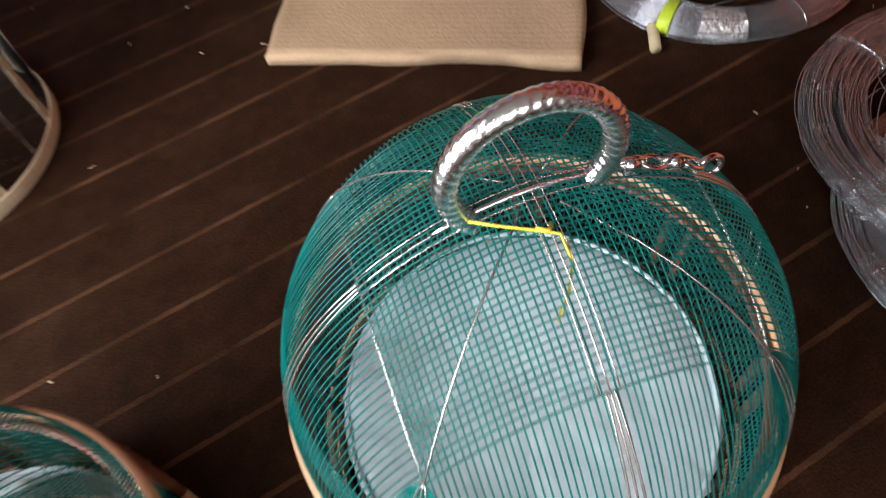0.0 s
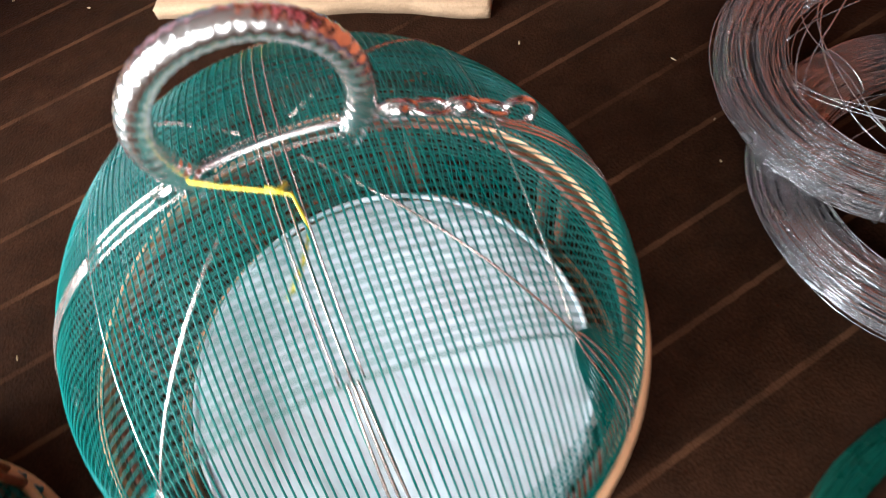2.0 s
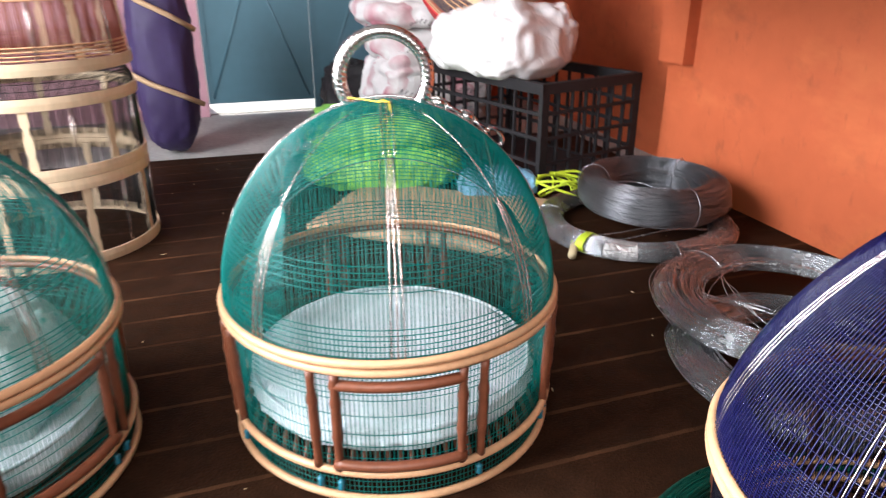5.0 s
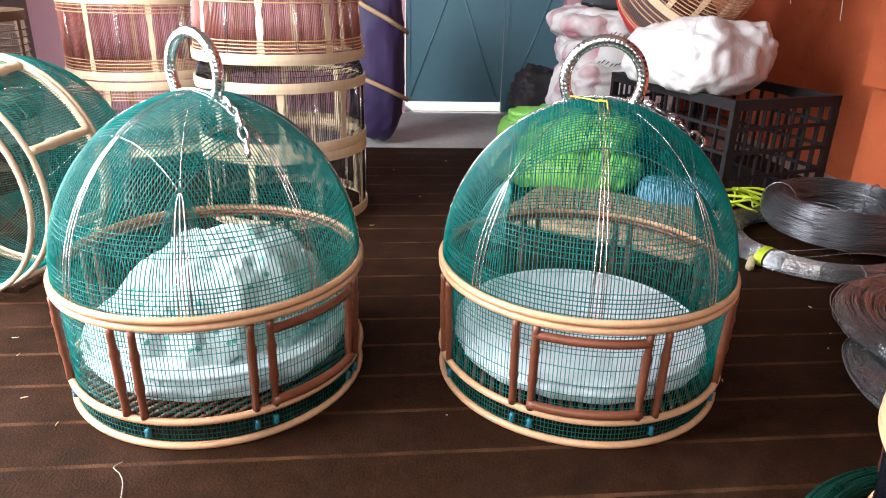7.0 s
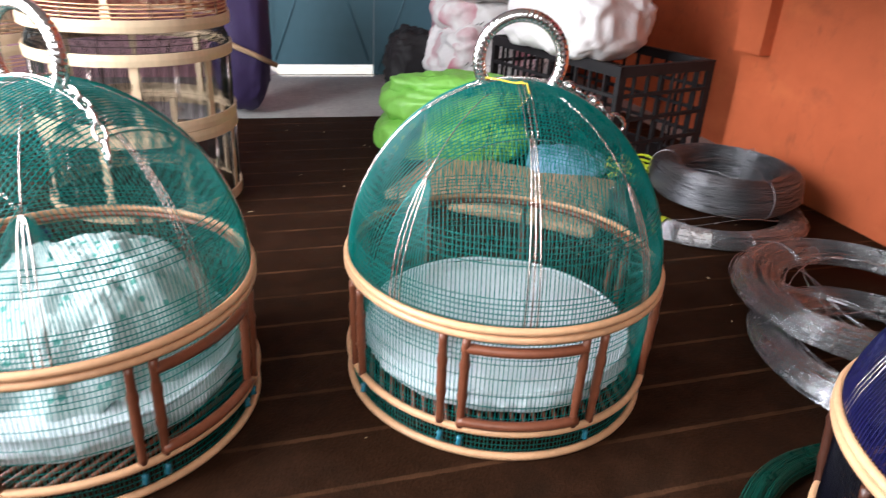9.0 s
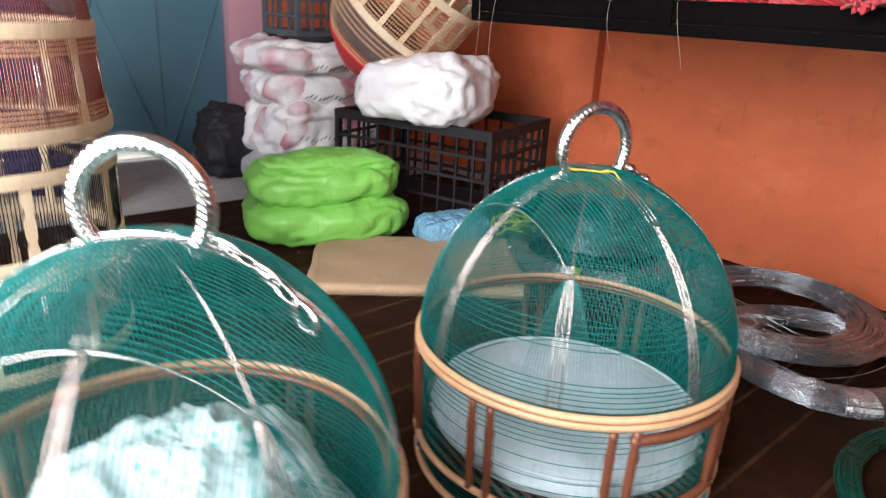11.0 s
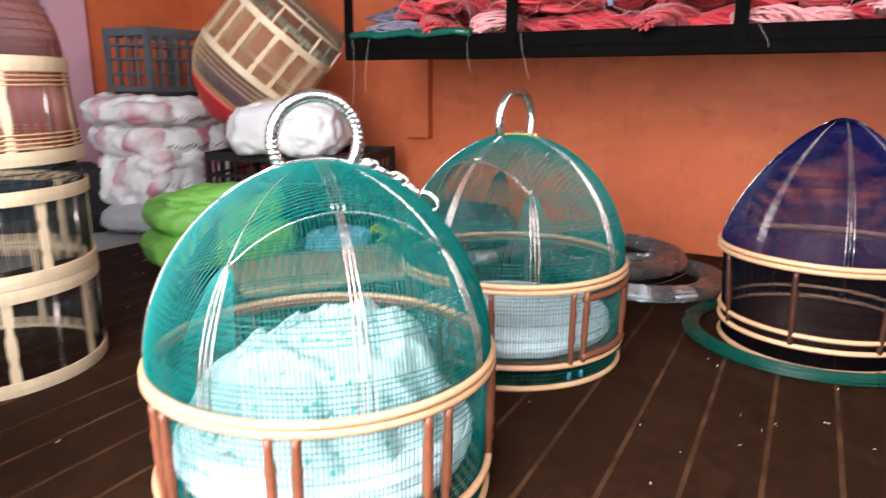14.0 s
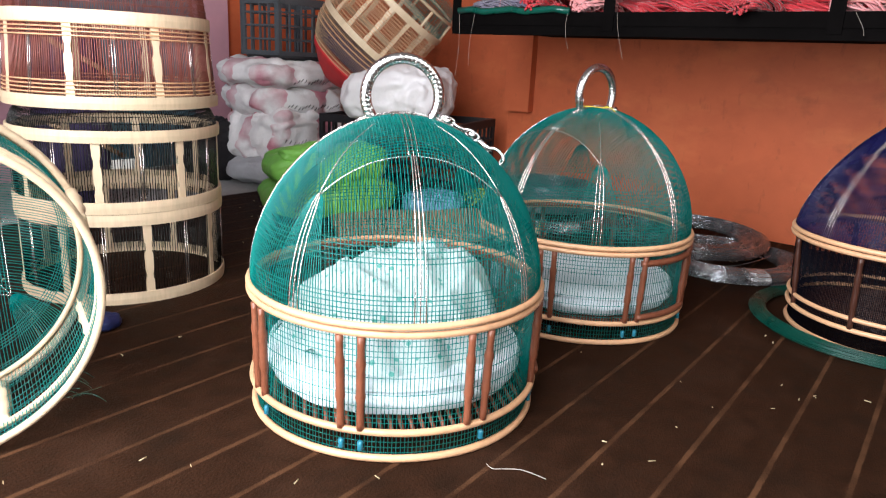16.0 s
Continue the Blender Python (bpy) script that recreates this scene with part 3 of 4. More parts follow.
knot = part("yellow_cord", Shape().tube([(-0.03, -0.004, 0.460), (-0.014, -0.014, 0.460), (0.006, -0.024, 0.458), (0.02, -0.034, 0.46), (0.022, -0.05, 0.448), (0.012, -0.066, 0.442), (0.0, -0.078, 0.436)], 0.0011, 6).tube([(0.008, -0.024, 0.458), (0.014, -0.03, 0.461), (0.018, -0.024, 0.457)], 0.0018, 6), M_YELLOW, cage_b, "yellow cord knotted on the crown")
knot.location = (-0.016, -0.004, 0.0)
cage_c = dome_cage(0.556, -0.309, 10, "violet pointed wire birdcage standing in a green coil", M_PURPLE, M_DARKWIRE, None, 3, R=0.213, belt=0.212, rise=0.27, pointed=True, taper=0.013, handle=False, chain=False, post_mat=M_POSTDARK)
part("lower_belt_hoop", Shape().ring(0.204, 0.071, 0.005, 96, 8), M_CANE, cage_c)

# cloth in the cages
def cushion(x, y, z, R, h, seed, label):
    """A flat round cushion in layers of cloth, pleated at the rim."""
    nu, nv = 144, 44
    v = []
    off = Vector((seed * 2.3, seed, seed * 0.7))
    for j in range(nv + 1):
        b = -math.pi / 2 + math.pi * j / nv
        for i in range(nu):
            a = 2 * math.pi * i / nu
            cr, cz = max(0.0, math.cos(b)) ** 0.42, math.copysign(abs(math.sin(b)) ** 0.7, math.sin(b))
            q = Vector((math.cos(a), math.sin(a), 0))
            lay = 0.030 * abs(math.sin(cz * 4.4 + 0.7 * noise.noise(q * 2 + off))) * cr ** 6
            pleat = 0.022 * abs(math.sin(a * 21 + 3 * noise.noise(q * 3 + off))) * cr ** 10 * (1 - abs(cz))
            r = R * cr * (1 - lay - pleat + 0.02 * noise.noise(q * 1.5 - off))
            zz = h * cz + 0.10 * h * noise.noise(Vector((r * 12 * q.x, r * 12 * q.y, seed))) * (cz > 0) + 0.05 * h * math.sin(a * 17) * cr ** 8
            if cz > 0:
                # gathers that run out from a stitched middle
                u = r / R
                sp = abs(math.sin(a * 4.5 + 1.2 * noise.noise(q * 1.5 + off))) ** 0.6
                zz += 0.20 * h * (sp - 0.6) * u * max(0.0, 1 - u) * 2.4 - 0.22 * h * math.exp(-(u / 0.07) ** 2)
            v.append((r * q.x, r * q.y, zz))
    f = [(j * nu + i, j * nu + (i + 1) % nu, (j + 1) * nu + (i + 1) % nu, (j + 1) * nu + i) for j in range(nv) for i in range(nu)]
    ob = thing("round_cushion", pose(x, y, z, 0, 0, seed * 31), label, "cushion")
    part("cover", Shape().add(v, f), M_PADBLUE, ob)
    part("piping", Shape().ring(R * 0.955, h * 0.62, 0.0032, 96, 6, wob=0.006, phase=seed), M_PADBLUE, ob)
    return ob


cushion(0.1803, 0.2646, 0.072, 0.211, 0.028, 4, "pale blue cloth-covered round cushion inside the cage")
cushion(-0.4145, 0.2824, 0.077, 0.211, 0.033, 9, "pale blue cloth-covered round cushion under a crumpled cloth")

# the dotted cloth: a sheet thrown over the cushion, with a ridge and sharp folds
nr, na, v = 46, 150, []
for j in range(nr + 1):
    for i in range(na):
        a = 2 * math.pi * i / na
        u = j / nr
        rim = 0.184 + 0.02 * noise.noise(Vector((math.cos(a) * 1.6, math.sin(a) * 1.6, 5)))
        r = rim * u ** 0.9
        x, y = r * math.cos(a), r * math.sin(a)
        ridge = abs(x * 0.5 + y * 0.85 - 0.01) / 0.17
        base = (1 - u ** 3.2) * (0.106 - 0.045 * ridge + 0.24 * x - 0.02 * y)
        p = Vector((x * 13, y * 13, 2))
        wv = 0.5 - abs(noise.noise(p + 0.6 * Vector((noise.noise(p * 0.7), noise.noise(p * 0.7 + Vector((4, 1, 2))), 0))))
        fold = 0.060 * wv * (0.3 + u * (1.3 - u)) + 0.010 * (0.5 - abs(noise.noise(p * 2.6))) + 0.016 * math.sin(a * 9 + 4 * noise.noise(Vector((x * 9, y * 9, 8)))) * u ** 3
        v.append((x, y, max(0.004, base + fold) - (0.03 + 0.03 * noise.noise(Vector((math.cos(a) * 2, math.sin(a) * 2, 3)))) * u ** 6))
f = [(j * na + i, (j + 1) * na + i, (j + 1) * na + (i + 1) % na, j * na + (i + 1) % na) for j in range(nr) for i in range(na)]
heap = part("crumpled_cloth", Shape().add(v, f), M_DOTS)
solid = heap.modifiers.new("thickness", "SOLIDIFY")
solid.thickness = 0.003
heap.location = (-0.4095, 0.287, 0.115)
tagged(heap, "crumpled pale cloth with green dots thrown over the cushion", "cloth")


# ---- wire coils ----
def coil(name, label, x, y, z, R, thick, high, loops, material, seed, tilt=(0, 0), wire=0.0014, ties=3, tie_mat=None, loose=2, wander=0.28):
    rnd = random.Random(seed)
    c = thing(name, pose(x, y, z, tilt[0], tilt[1], rnd.uniform(0, 360)), label, "wire coil", "coils of wire")
    s = Shape()
    n = 66
    a = np.arange(n) * 2 * math.pi / n
    for i in range(loops):
        t, h = rnd.uniform(-1, 1), rnd.uniform(-1, 1)
        while t * t + h * h > 1:
            t, h = rnd.uniform(-1, 1), rnd.uniform(-1, 1)
        ph, ph2, w = rnd.uniform(0, 6.28), rnd.uniform(0, 6.28), rnd.uniform(0.03, wander) * thick
        rad = R + t * thick + w * np.sin(a * rnd.choice((1, 2, 3)) + ph)
        zz = high + h * high * 0.95 + 0.12 * high * np.sin(a * 2 + ph2)
        s.tube(np.c_[rad * np.cos(a), rad * np.sin(a), np.maximum(zz, wire)], wire, 3, True)
    tagged(part("winding", s, material, c), kind="stuff")
    for i in range(loose):
        b0, l = rnd.uniform(0, 6.28), rnd.uniform(1.5, 2.6)
        aa = np.linspace(b0, b0 + l, 24)
        rr = R - thick - np.sin((aa - b0) / l * math.pi) * rnd.uniform(0.02, 0.06)
        part("loose_wire", Shape().tube(np.c_[rr * np.cos(aa), rr * np.sin(aa), high + 0.01 + 0.02 * np.sin((aa - b0) / l * math.pi)], wire, 4), material, c)
    for i in range(ties):
        b0 = 2 * math.pi * (i + rnd.uniform(-0.2, 0.2)) / max(1, ties)
        u = np.arange(16) * math.pi / 8
        q = [((R + math.cos(t) * (thick * 1.12)) * math.cos(b0), (R + math.cos(t) * (thick * 1.12)) * math.sin(b0), max(0.001, high + math.sin(t) * high * 1.1)) for t in u]
        part("binding", Shape().tube(q, 0.0013, 5, True), tie_mat or material, c)
    return c


coil("green_wire_coil", "loose coil of green wire lying round the violet cage", 0.565, -0.294, 0.0, 0.250, 0.017, 0.011, 170, M_TEAL_LOOSE, 21, ties=2, wire=0.0009)
low = coil("steel_wire_coil", "lower coil of bright steel wire on the mat", 0.845, 0.137, 0.0, 0.186, 0.038, 0.019, 380, M_STEEL, 22, wire=0.0009, loose=4)
coil("steel_wire_coil", "upper coil of grey steel wire on another coil", 0.905, 0.268, 0.034, 0.185, 0.04, 0.02, 380, M_STEEL, 23, tilt=(2, -1), wire=0.0009, loose=12)
broad = coil("steel_wire_coil", "broad coil of bright steel wire under a dark coil", 0.93, 0.80, 0.0, 0.212, 0.03, 0.02, 380, M_STEEL, 25, wire=0.0009)
coil("dark_wire_coil", "tall coil of dark steel wire near the orange wall", 0.995, 0.83, 0.041, 0.150, 0.038, 0.045, 520, M_DARKSTEEL, 24, tilt=(0, 1), wire=0.0009, loose=5, wander=0.12)


def wrapping(c, x, y, R, a0, a1, r, high, material, label):
    """A crumpled band wound round the coil's bundle."""
    s = Shape()
    n, sides = 26, 18
    v = []
    for i in range(n + 1):
        a = radians(a0 + (a1 - a0) * i / n)
        for k in range(sides):
            b = 2 * math.pi * k / sides
            w = 1 + 0.07 * noise.noise(Vector((i * 0.6, k * 0.9, a0)))
            q = R + r * w * math.cos(b)
            v.append((x + q * math.cos(a), y + q * math.sin(a), max(0.001, high + high * 1.06 * w * math.sin(b))))
    s.add(v, [(i * sides + k, i * sides + (k + 1) % sides, (i + 1) * sides + (k + 1) % sides, (i + 1) * sides + k) for i in range(n) for k in range(sides)])
    o = part("wrapping", s, material, c, label)
    o.matrix_basis = c.matrix_world.inverted()


wrapping(low, 0.845, 0.137, 0.186, 213, 229, 0.0395, 0.019, M_FILM, "crumpled shiny film wrapping")
wrapping(broad, 0.93, 0.80, 0.212, 222, 240, 0.0315, 0.02, M_FILM, "crumpled shiny film wrapping")
wrapping(broad, 0.93, 0.80, 0.212, 206, 211, 0.035, 0.0215, M_LIME, "lime cord tied round the coil")


# ---- stacks of pale wood cages ----
def wood_cage(m, label, seed, R=0.222, h=0.19, wires=None, hoops=(), top_band=0.0, posts=8, flare=0.0, group="stacked wooden cages", band_mat=None):
    """A drum-shaped cage of pale wooden bands and flat notched posts, hung with fine wires."""
    rnd = random.Random(seed)
    c = thing("wooden_birdcage", m, label, "birdcage", group)
    wires, band_mat = wires or M_GREYWIRE, band_mat or M_PALEWOOD
    R1 = R - flare
    bw = 0.0125

    def band(name, rad, z, half, thick=0.004):
        prof = [(rad - thick, z - half), (rad, z - half), (rad + 0.001, z), (rad, z + half), (rad - thick, z + half), (rad - thick, z - half)]
        s, seg = Shape(), 120
        a = np.arange(seg) * 2 * math.pi / seg
        v = [(r * math.cos(t), r * math.sin(t), zz) for r, zz in prof for t in a]
        f = [(i * seg + k, i * seg + (k + 1) % seg, (i + 1) * seg + (k + 1) % seg, (i + 1) * seg + k) for i in range(len(prof) - 1) for k in range(seg)]
        return part(name, s.add(v, f), band_mat, c, smooth=False)

    band("lower_band", R, bw, bw)
    band("upper_band", R1, h - bw, bw)
    first = None
    for k in range(posts):
        a = 2 * math.pi * (k + 0.5) / posts
        if first is None:
            s = Shape()
            zs = (0, 0.2, 0.26, 0.3, 0.36, 0.55, 0.6, 0.68, 0.74, 1)
            ws = (0.0085, 0.0085, 0.0065, 0.0065, 0.0085, 0.0085, 0.006, 0.006, 0.0085, 0.0085)
            v = [(dx * 0.0035, dy * w, bw + (h - 2 * bw) * z) for z, w in zip(zs, ws) for dx, dy in ((-1, -1), (1, -1), (1, 1), (-1, 1))]
            f = [(4 * q + e, 4 * q + (e + 1) % 4, 4 * q + 4 + (e + 1) % 4, 4 * q + 4 + e) for q in range(9) for e in range(4)]
            s.add(v, f + [(3, 2, 1, 0), (36, 37, 38, 39)])
            first = part("post", s, band_mat, c, smooth=False)
            first.matrix_basis = pose((R - 0.008) * math.cos(a), (R - 0.008) * math.sin(a), 0, 0, -math.degrees(math.atan2(flare, h)), math.degrees(a))
        else:
            shared("post", first, pose((R - 0.008) * math.cos(a), (R - 0.008) * math.sin(a), 0, 0, -math.degrees(math.atan2(flare, h)), math.degrees(a)), c)
    net = Shape()
    nw = 270 if wires is M_ROSENET else 230 if wires is M_GREYWIRE else 160
    for i in range(nw):
        a = 2 * math.pi * i / nw
        r0, r1 = R - 0.006, R1 - 0.006
        net.tube([(r0 * math.cos(a), r0 * math.sin(a), 0.01), (r1 * math.cos(a), r1 * math.sin(a), h - 0.01)], 0.0012 if nw > 250 else 0.0009 if nw > 200 else 0.0007, 3)
    part("wall_net", net, wires, c)
    tagged(c.children[-1], "fine upright wires", "", "", "stuff")
    for k in range(posts if nw > 200 else 0):
        st = Shape()
        for d in (-0.012, 0.012):
            a = 2 * math.pi * k / posts + d
            st.tube([((R - 0.003) * math.cos(a), (R - 0.003) * math.sin(a), 2 * bw), ((R1 - 0.003) * math.cos(a), (R1 - 0.003) * math.sin(a), h - 2 * bw)], 0.0011, 4)
        part("silver_strip", st, M_RIB, c)
    for z in hoops:
        part("hoop", Shape().ring(R - flare * z / h - 0.003, z, 0.0016, 72, 5), M_CANE if band_mat is M_PALEWOOD else band_mat, c)
    if top_band:
        cap = Shape()
        draw = 0.019 if top_band < 0.06 else 0.11
        for i in range(nw):
            a = 2 * math.pi * i / nw
            cap.tube([((R1 - 0.006 - draw * u * u) * math.cos(a), (R1 - 0.006 - draw * u * u) * math.sin(a), h - 0.005 + (top_band + 0.005) * u) for u in (0, 0.25, 0.5, 0.75, 1)], 0.0008, 3)
        for u in np.linspace(0, 1, 4 if draw < 0.05 else 14):
            cap.ring(R1 - 0.006 - draw * u * u, h + top_band * u, 0.0009, 72, 3)
        part("neck_net", cap, wires, c)
        tagged(c.children[-1], "fine wires drawn in to the neck", "", "", "stuff")
    return c


S1 = (-0.432, 1.152)
wood_cage(pose(*S1, 0, 0, 0, 8), "pale wooden drum cage at the foot of a stack", 31, h=0.197)
wood_cage(pose(S1[0], S1[1], 0.198, 0, 0, 30), "pale wooden drum cage with a drawn-in wire neck, stacked on another", 32, h=0.172, top_band=0.04, R=0.222)
top1 = wood_cage(pose(S1[0], S1[1], 0.412, 0, 0, 20), "pale wooden drum cage with cane hoops and a rose wire net", 33, R=0.222, h=0.19, flare=0.012, hoops=(0.03, 0.038, 0.046, 0.054, 0.14, 0.148, 0.156, 0.164), wires=M_ROSENET, top_band=0.2)
S2 = (-0.98, 1.72)
wood_cage(pose(*S2, 0.05, 0, 0, 12), "pale wooden drum cage of the far stack", 34, R=0.25, h=0.235, hoops=(0.03, 0.04, 0.05, 0.18, 0.19, 0.2), wires=M_DARKBASKET)
wood_cage(pose(S2[0], S2[1], 0.29, 0, 0, 3), "pale wooden drum cage with rose net, far stack", 35, R=0.245, h=0.25, hoops=(0.03, 0.04, 0.05, 0.06, 0.2, 0.21, 0.22), wires=M_ROSENET, top_band=0.2)
part("stand_block", Shape().lathe([(0.2, 0), (0.2, 0.05)], 24), M_DARKBASKET)
tagged(bpy.context.scene.objects["stand_block"], "dark low round stand under a stack of cages", "stand").location = (S2[0], S2[1], 0)
wood_cage(pose(-1.36, 1.28, 0, 0, 0, 5), "dark brown cane basket cage on the mat", 37, R=0.2, h=0.24, hoops=tuple(0.03 + 0.02 * i for i in range(9)), wires=M_DARKBASKET, band_mat=M_DARKBASKET, group="dark basket cages")
wood_cage(pose(-1.35, 1.29, 0.242, 0, 0, 25), "dark brown cane basket cage stacked on another", 38, R=0.195, h=0.26, hoops=tuple(0.03 + 0.02 * i for i in range(10)), wires=M_DARKBASKET, band_mat=M_DARKBASKET, group="dark basket cages")

# the cage on its side
axis = Vector((math.cos(radians(75)), math.sin(radians(75)), 0.03)).normalized()
mf = Matrix.Translation((-1.0, 0.535, 0.219)) @ axis.to_track_quat("Z", "Y").to_matrix().to_4x4()
cage_d = dome_cage(0, 0, 0, "unfinished teal wire birdcage lying on its side, open base forward", M_TEAL, M_TEAL, None, 5, R=0.226, belt=0.205, rise=0.252, taper=0.013, m=mf, handle=False, chain=False, frame_mat=M_PALEWOOD, post_mat=M_PALEWOOD)
# the tilted cage on the sacks
ta = Vector((0.33, -0.58, 0.74)).normalized()
mt = Matrix.Translation((0.795, 1.59, 0.602)) @ ta.to_track_quat("Z", "Y").to_matrix().to_4x4()
tilted = wood_cage(mt, "upturned cane birdcage with teal netting, tilted on white sacks", 36, R=0.212, h=0.203, hoops=tuple(0.03 + 0.012 * i for i in range(12)), wires=M_CANE, posts=16, group="cages on the sacks")


def bowl_r(u):
    return 0.208 * (1 - 0.80 * u ** 2.4)


tn, bowl = Shape(), Shape()
for i in range(70):
    a = 2 * math.pi * i / 70
    tn.tube([((0.203 - 0.03 * u * u) * math.cos(a), (0.203 - 0.03 * u * u) * math.sin(a), 0.19 + 0.13 * u) for u in np.linspace(0, 1, 6)], 0.0009, 3)
for u in np.linspace(0, 1, 14):
    tn.ring(0.203 - 0.03 * u * u, 0.19 + 0.13 * u, 0.0009, 60, 3)
tagged(part("teal_net", tn, M_TEAL, tilted), kind="stuff")
for i in range(190):
    a = 2 * math.pi * i / 190
    bowl.tube([(bowl_r(u) * math.cos(a), bowl_r(u) * math.sin(a), 0.01 - 0.215 * u) for u in np.linspace(0, 0.97, 9)], 0.0011, 3)
tagged(part("bowl_net", bowl, M_BURLAP, tilted, "fine brown cane wires drawn in to a bowl"), kind="stuff")
for u in (0.12, 0.2, 0.28, 0.55, 0.62):
    part("bowl_hoop", Shape().ring(bowl_r(u) + 0.002, 0.01 - 0.215 * u, 0.0017, 72, 6), M_CANE, tilted)
for k in range(8):
    a = 2 * math.pi * k / 8
    part("rim_post", Shape().tube([(0.207 * math.cos(a), 0.207 * math.sin(a), 0.19), (0.2 * math.cos(a), 0.2 * math.sin(a), 0.27)], 0.0055, 6), M_PALEWOOD, tilted)
part("rim_hoop", Shape().ring(0.2, 0.272, 0.006, 72, 8), M_PALEWOOD, tilted)
part("violet_lining", Shape().lathe([(bowl_r(u) - 0.007 + 0.003 * math.sin(40 * u), 0.01 - 0.215 * u) for u in np.linspace(0.26, 0.5, 10)], 48), M_VIOLETCLOTH, tilted, "violet cloth lining")
part("red_cap", Shape().lathe([(bowl_r(u) + 0.004 + 0.002 * math.sin(30 * u), 0.008 - 0.222 * u) for u in np.linspace(0.6, 1.0, 12)], 48), M_REDCLOTH, tilted, "red cloth cap")


# ---- crates ----
def crate(m, label, L, W, H, material, group="plastic crates"):
    c = thing("plastic_crate", m, label, "crate", group)
    t = 0.012
    part("floor_panel", Shape().box(-L / 2 + t, -W / 2 + t, 0.004, L / 2 - t, W / 2 - t, 0.014), material, c, smooth=False)
    for ax, length, off in (("x", L, W / 2), ("x", L, -W / 2), ("y", W, L / 2), ("y", W, -L / 2)):
        s = Shape()
        turn = pose(0, 0, 0) if ax == "x" else pose(0, 0, 0, 0, 0, 90)
        at = turn @ Matrix.Translation((0, off - math.copysign(t / 2, off), 0))
        half = length / 2 - (t if ax == "y" else 0)
        for z0, z1 in ((0, 0.02), (H * 0.27, H * 0.30), (H * 0.5, H * 0.53), (H * 0.72, H * 0.75), (H - 0.03, H)):
            s.box(-half, -t / 2, z0, half, t / 2, z1, at)
        n = max(4, int(length / 0.055))
        for i in range(n + 1):
            x = -half + 2 * half * i / n
            w = 0.016 if i in (0, n) else 0.003
            s.box(max(-half, x - w), -t * 0.42, 0.001, min(half, x + w), t * 0.42, H - 0.002, at)
        s.box(-half, t * 0.5, H - 0.008, half, t * 1.0, H, at) if off < 0 else s.box(-half, -t, H - 0.008, half, -t * 0.5, H, at)
        part("side_lattice", s, material, c, smooth=False)
    return c


crate(pose(0.907, 1.452, 0, 0, 0, 107.4), "black slatted plastic crate standing on the floor", 0.6, 0.4, 0.315, M_CRATE)
crate(pose(0.79, 2.07, 0.524, 0, 0, 4), "grey slatted plastic crate on a pile of sacks", 0.32, 0.24, 0.235, M_CRATE_GREY)

tray = part("round_tray", Shape().lathe([(0.165, 0.0), (0.178, 0.006), (0.186, 0.018), (0.180, 0.018), (0.172, 0.010), (0.02, 0.009)], 48), M_CRATE)
tray.location = (0.775, 2.04, 0.508)
tagged(tray, "dark round plastic tray under the grey crate", "tray")

# ---- sacks and bags ----
def lump(name, label, category, shape, material, x, y, z, turn=0, group="", tilt=0):
    ob = part(name, shape, material)
    ob.matrix_world = pose(x, y, z, tilt, 0, turn)
    return tagged(ob, label, category, group)


lump("sack", "grey woven sack at the foot of the pile", "sack", blob(0.24, 0.2, 0.06, 51, 0.05, 3, 0.6, floor=-0.058, folds=0.03), M_SACK_GREY, 0.70, 1.98, 0.058, 10, "pile of sacks")
lump("sack", "white woven sack with pink stripes, slumped in a pile", "sack", blob(0.235, 0.2, 0.125, 52, 0.10, 2.2, 0.5, 110, 64, folds=0.07, fold_freq=5), M_SACK, 0.75, 2.05, 0.205, 8, "pile of sacks")
lump("sack", "folded white woven sack with pink stripes in a pile", "sack", blob(0.25, 0.205, 0.075, 53, 0.09, 2.2, 0.5, 110, 64, folds=0.055, fold_freq=5), M_SACK, 0.77, 2.07, 0.345, -6, "pile of sacks")
lump("sack", "folded white woven sack with pink stripes on top of a pile", "sack", blob(0.27, 0.22, 0.065, 54, 0.08, 2.2, 0.5, 110, 64, folds=0.04, fold_freq=6), M_SACK, 0.755, 2.05, 0.45, 4, "pile of sacks")
lump("sack", "bulging white plastic sack on the black crate", "sack", blob(0.195, 0.20, 0.105, 71, 0.14, 1.3, 0.55, 120, 70, folds=0.035, fold_freq=3.2), M_SACK_WHITE, 0.815, 1.42, 0.405, 12, "pile of sacks")
bag = thing("green_bag", pose(0.42, 1.39, 0, 0, 0, -20), "bright green plastic bag, folded over and crumpled, beside the crate", "bag")
part("lower_fold", blob(0.235, 0.165, 0.066, 56, 0.05, 2.4, 0.6, 96, 48, floor=-0.062, folds=0.035, fold_freq=6), M_BAG, bag).location = (0, 0, 0.064)
part("upper_fold", blob(0.215, 0.15, 0.06, 66, 0.06, 2.4, 0.6, 96, 48, folds=0.045, fold_freq=5), M_BAG, bag).matrix_basis = pose(-0.004, 0.012, 0.168, 4, -3, 3)
part("rolled_mouth", blob(0.19, 0.05, 0.03, 67, 0.06, 3.5, 0.7, 64, 32, folds=0.05, fold_freq=7), M_BAG, bag).matrix_basis = pose(0.005, -0.045, 0.215, 6, 0, 2)
lump("blue_cloth", "folded sky blue cloth before the crate", "cloth", blob(0.11, 0.07, 0.042, 57, 0.05, 3, 0.55, folds=0.03), M_BLUECLOTH, 0.69, 1.13, 0.042, -15)
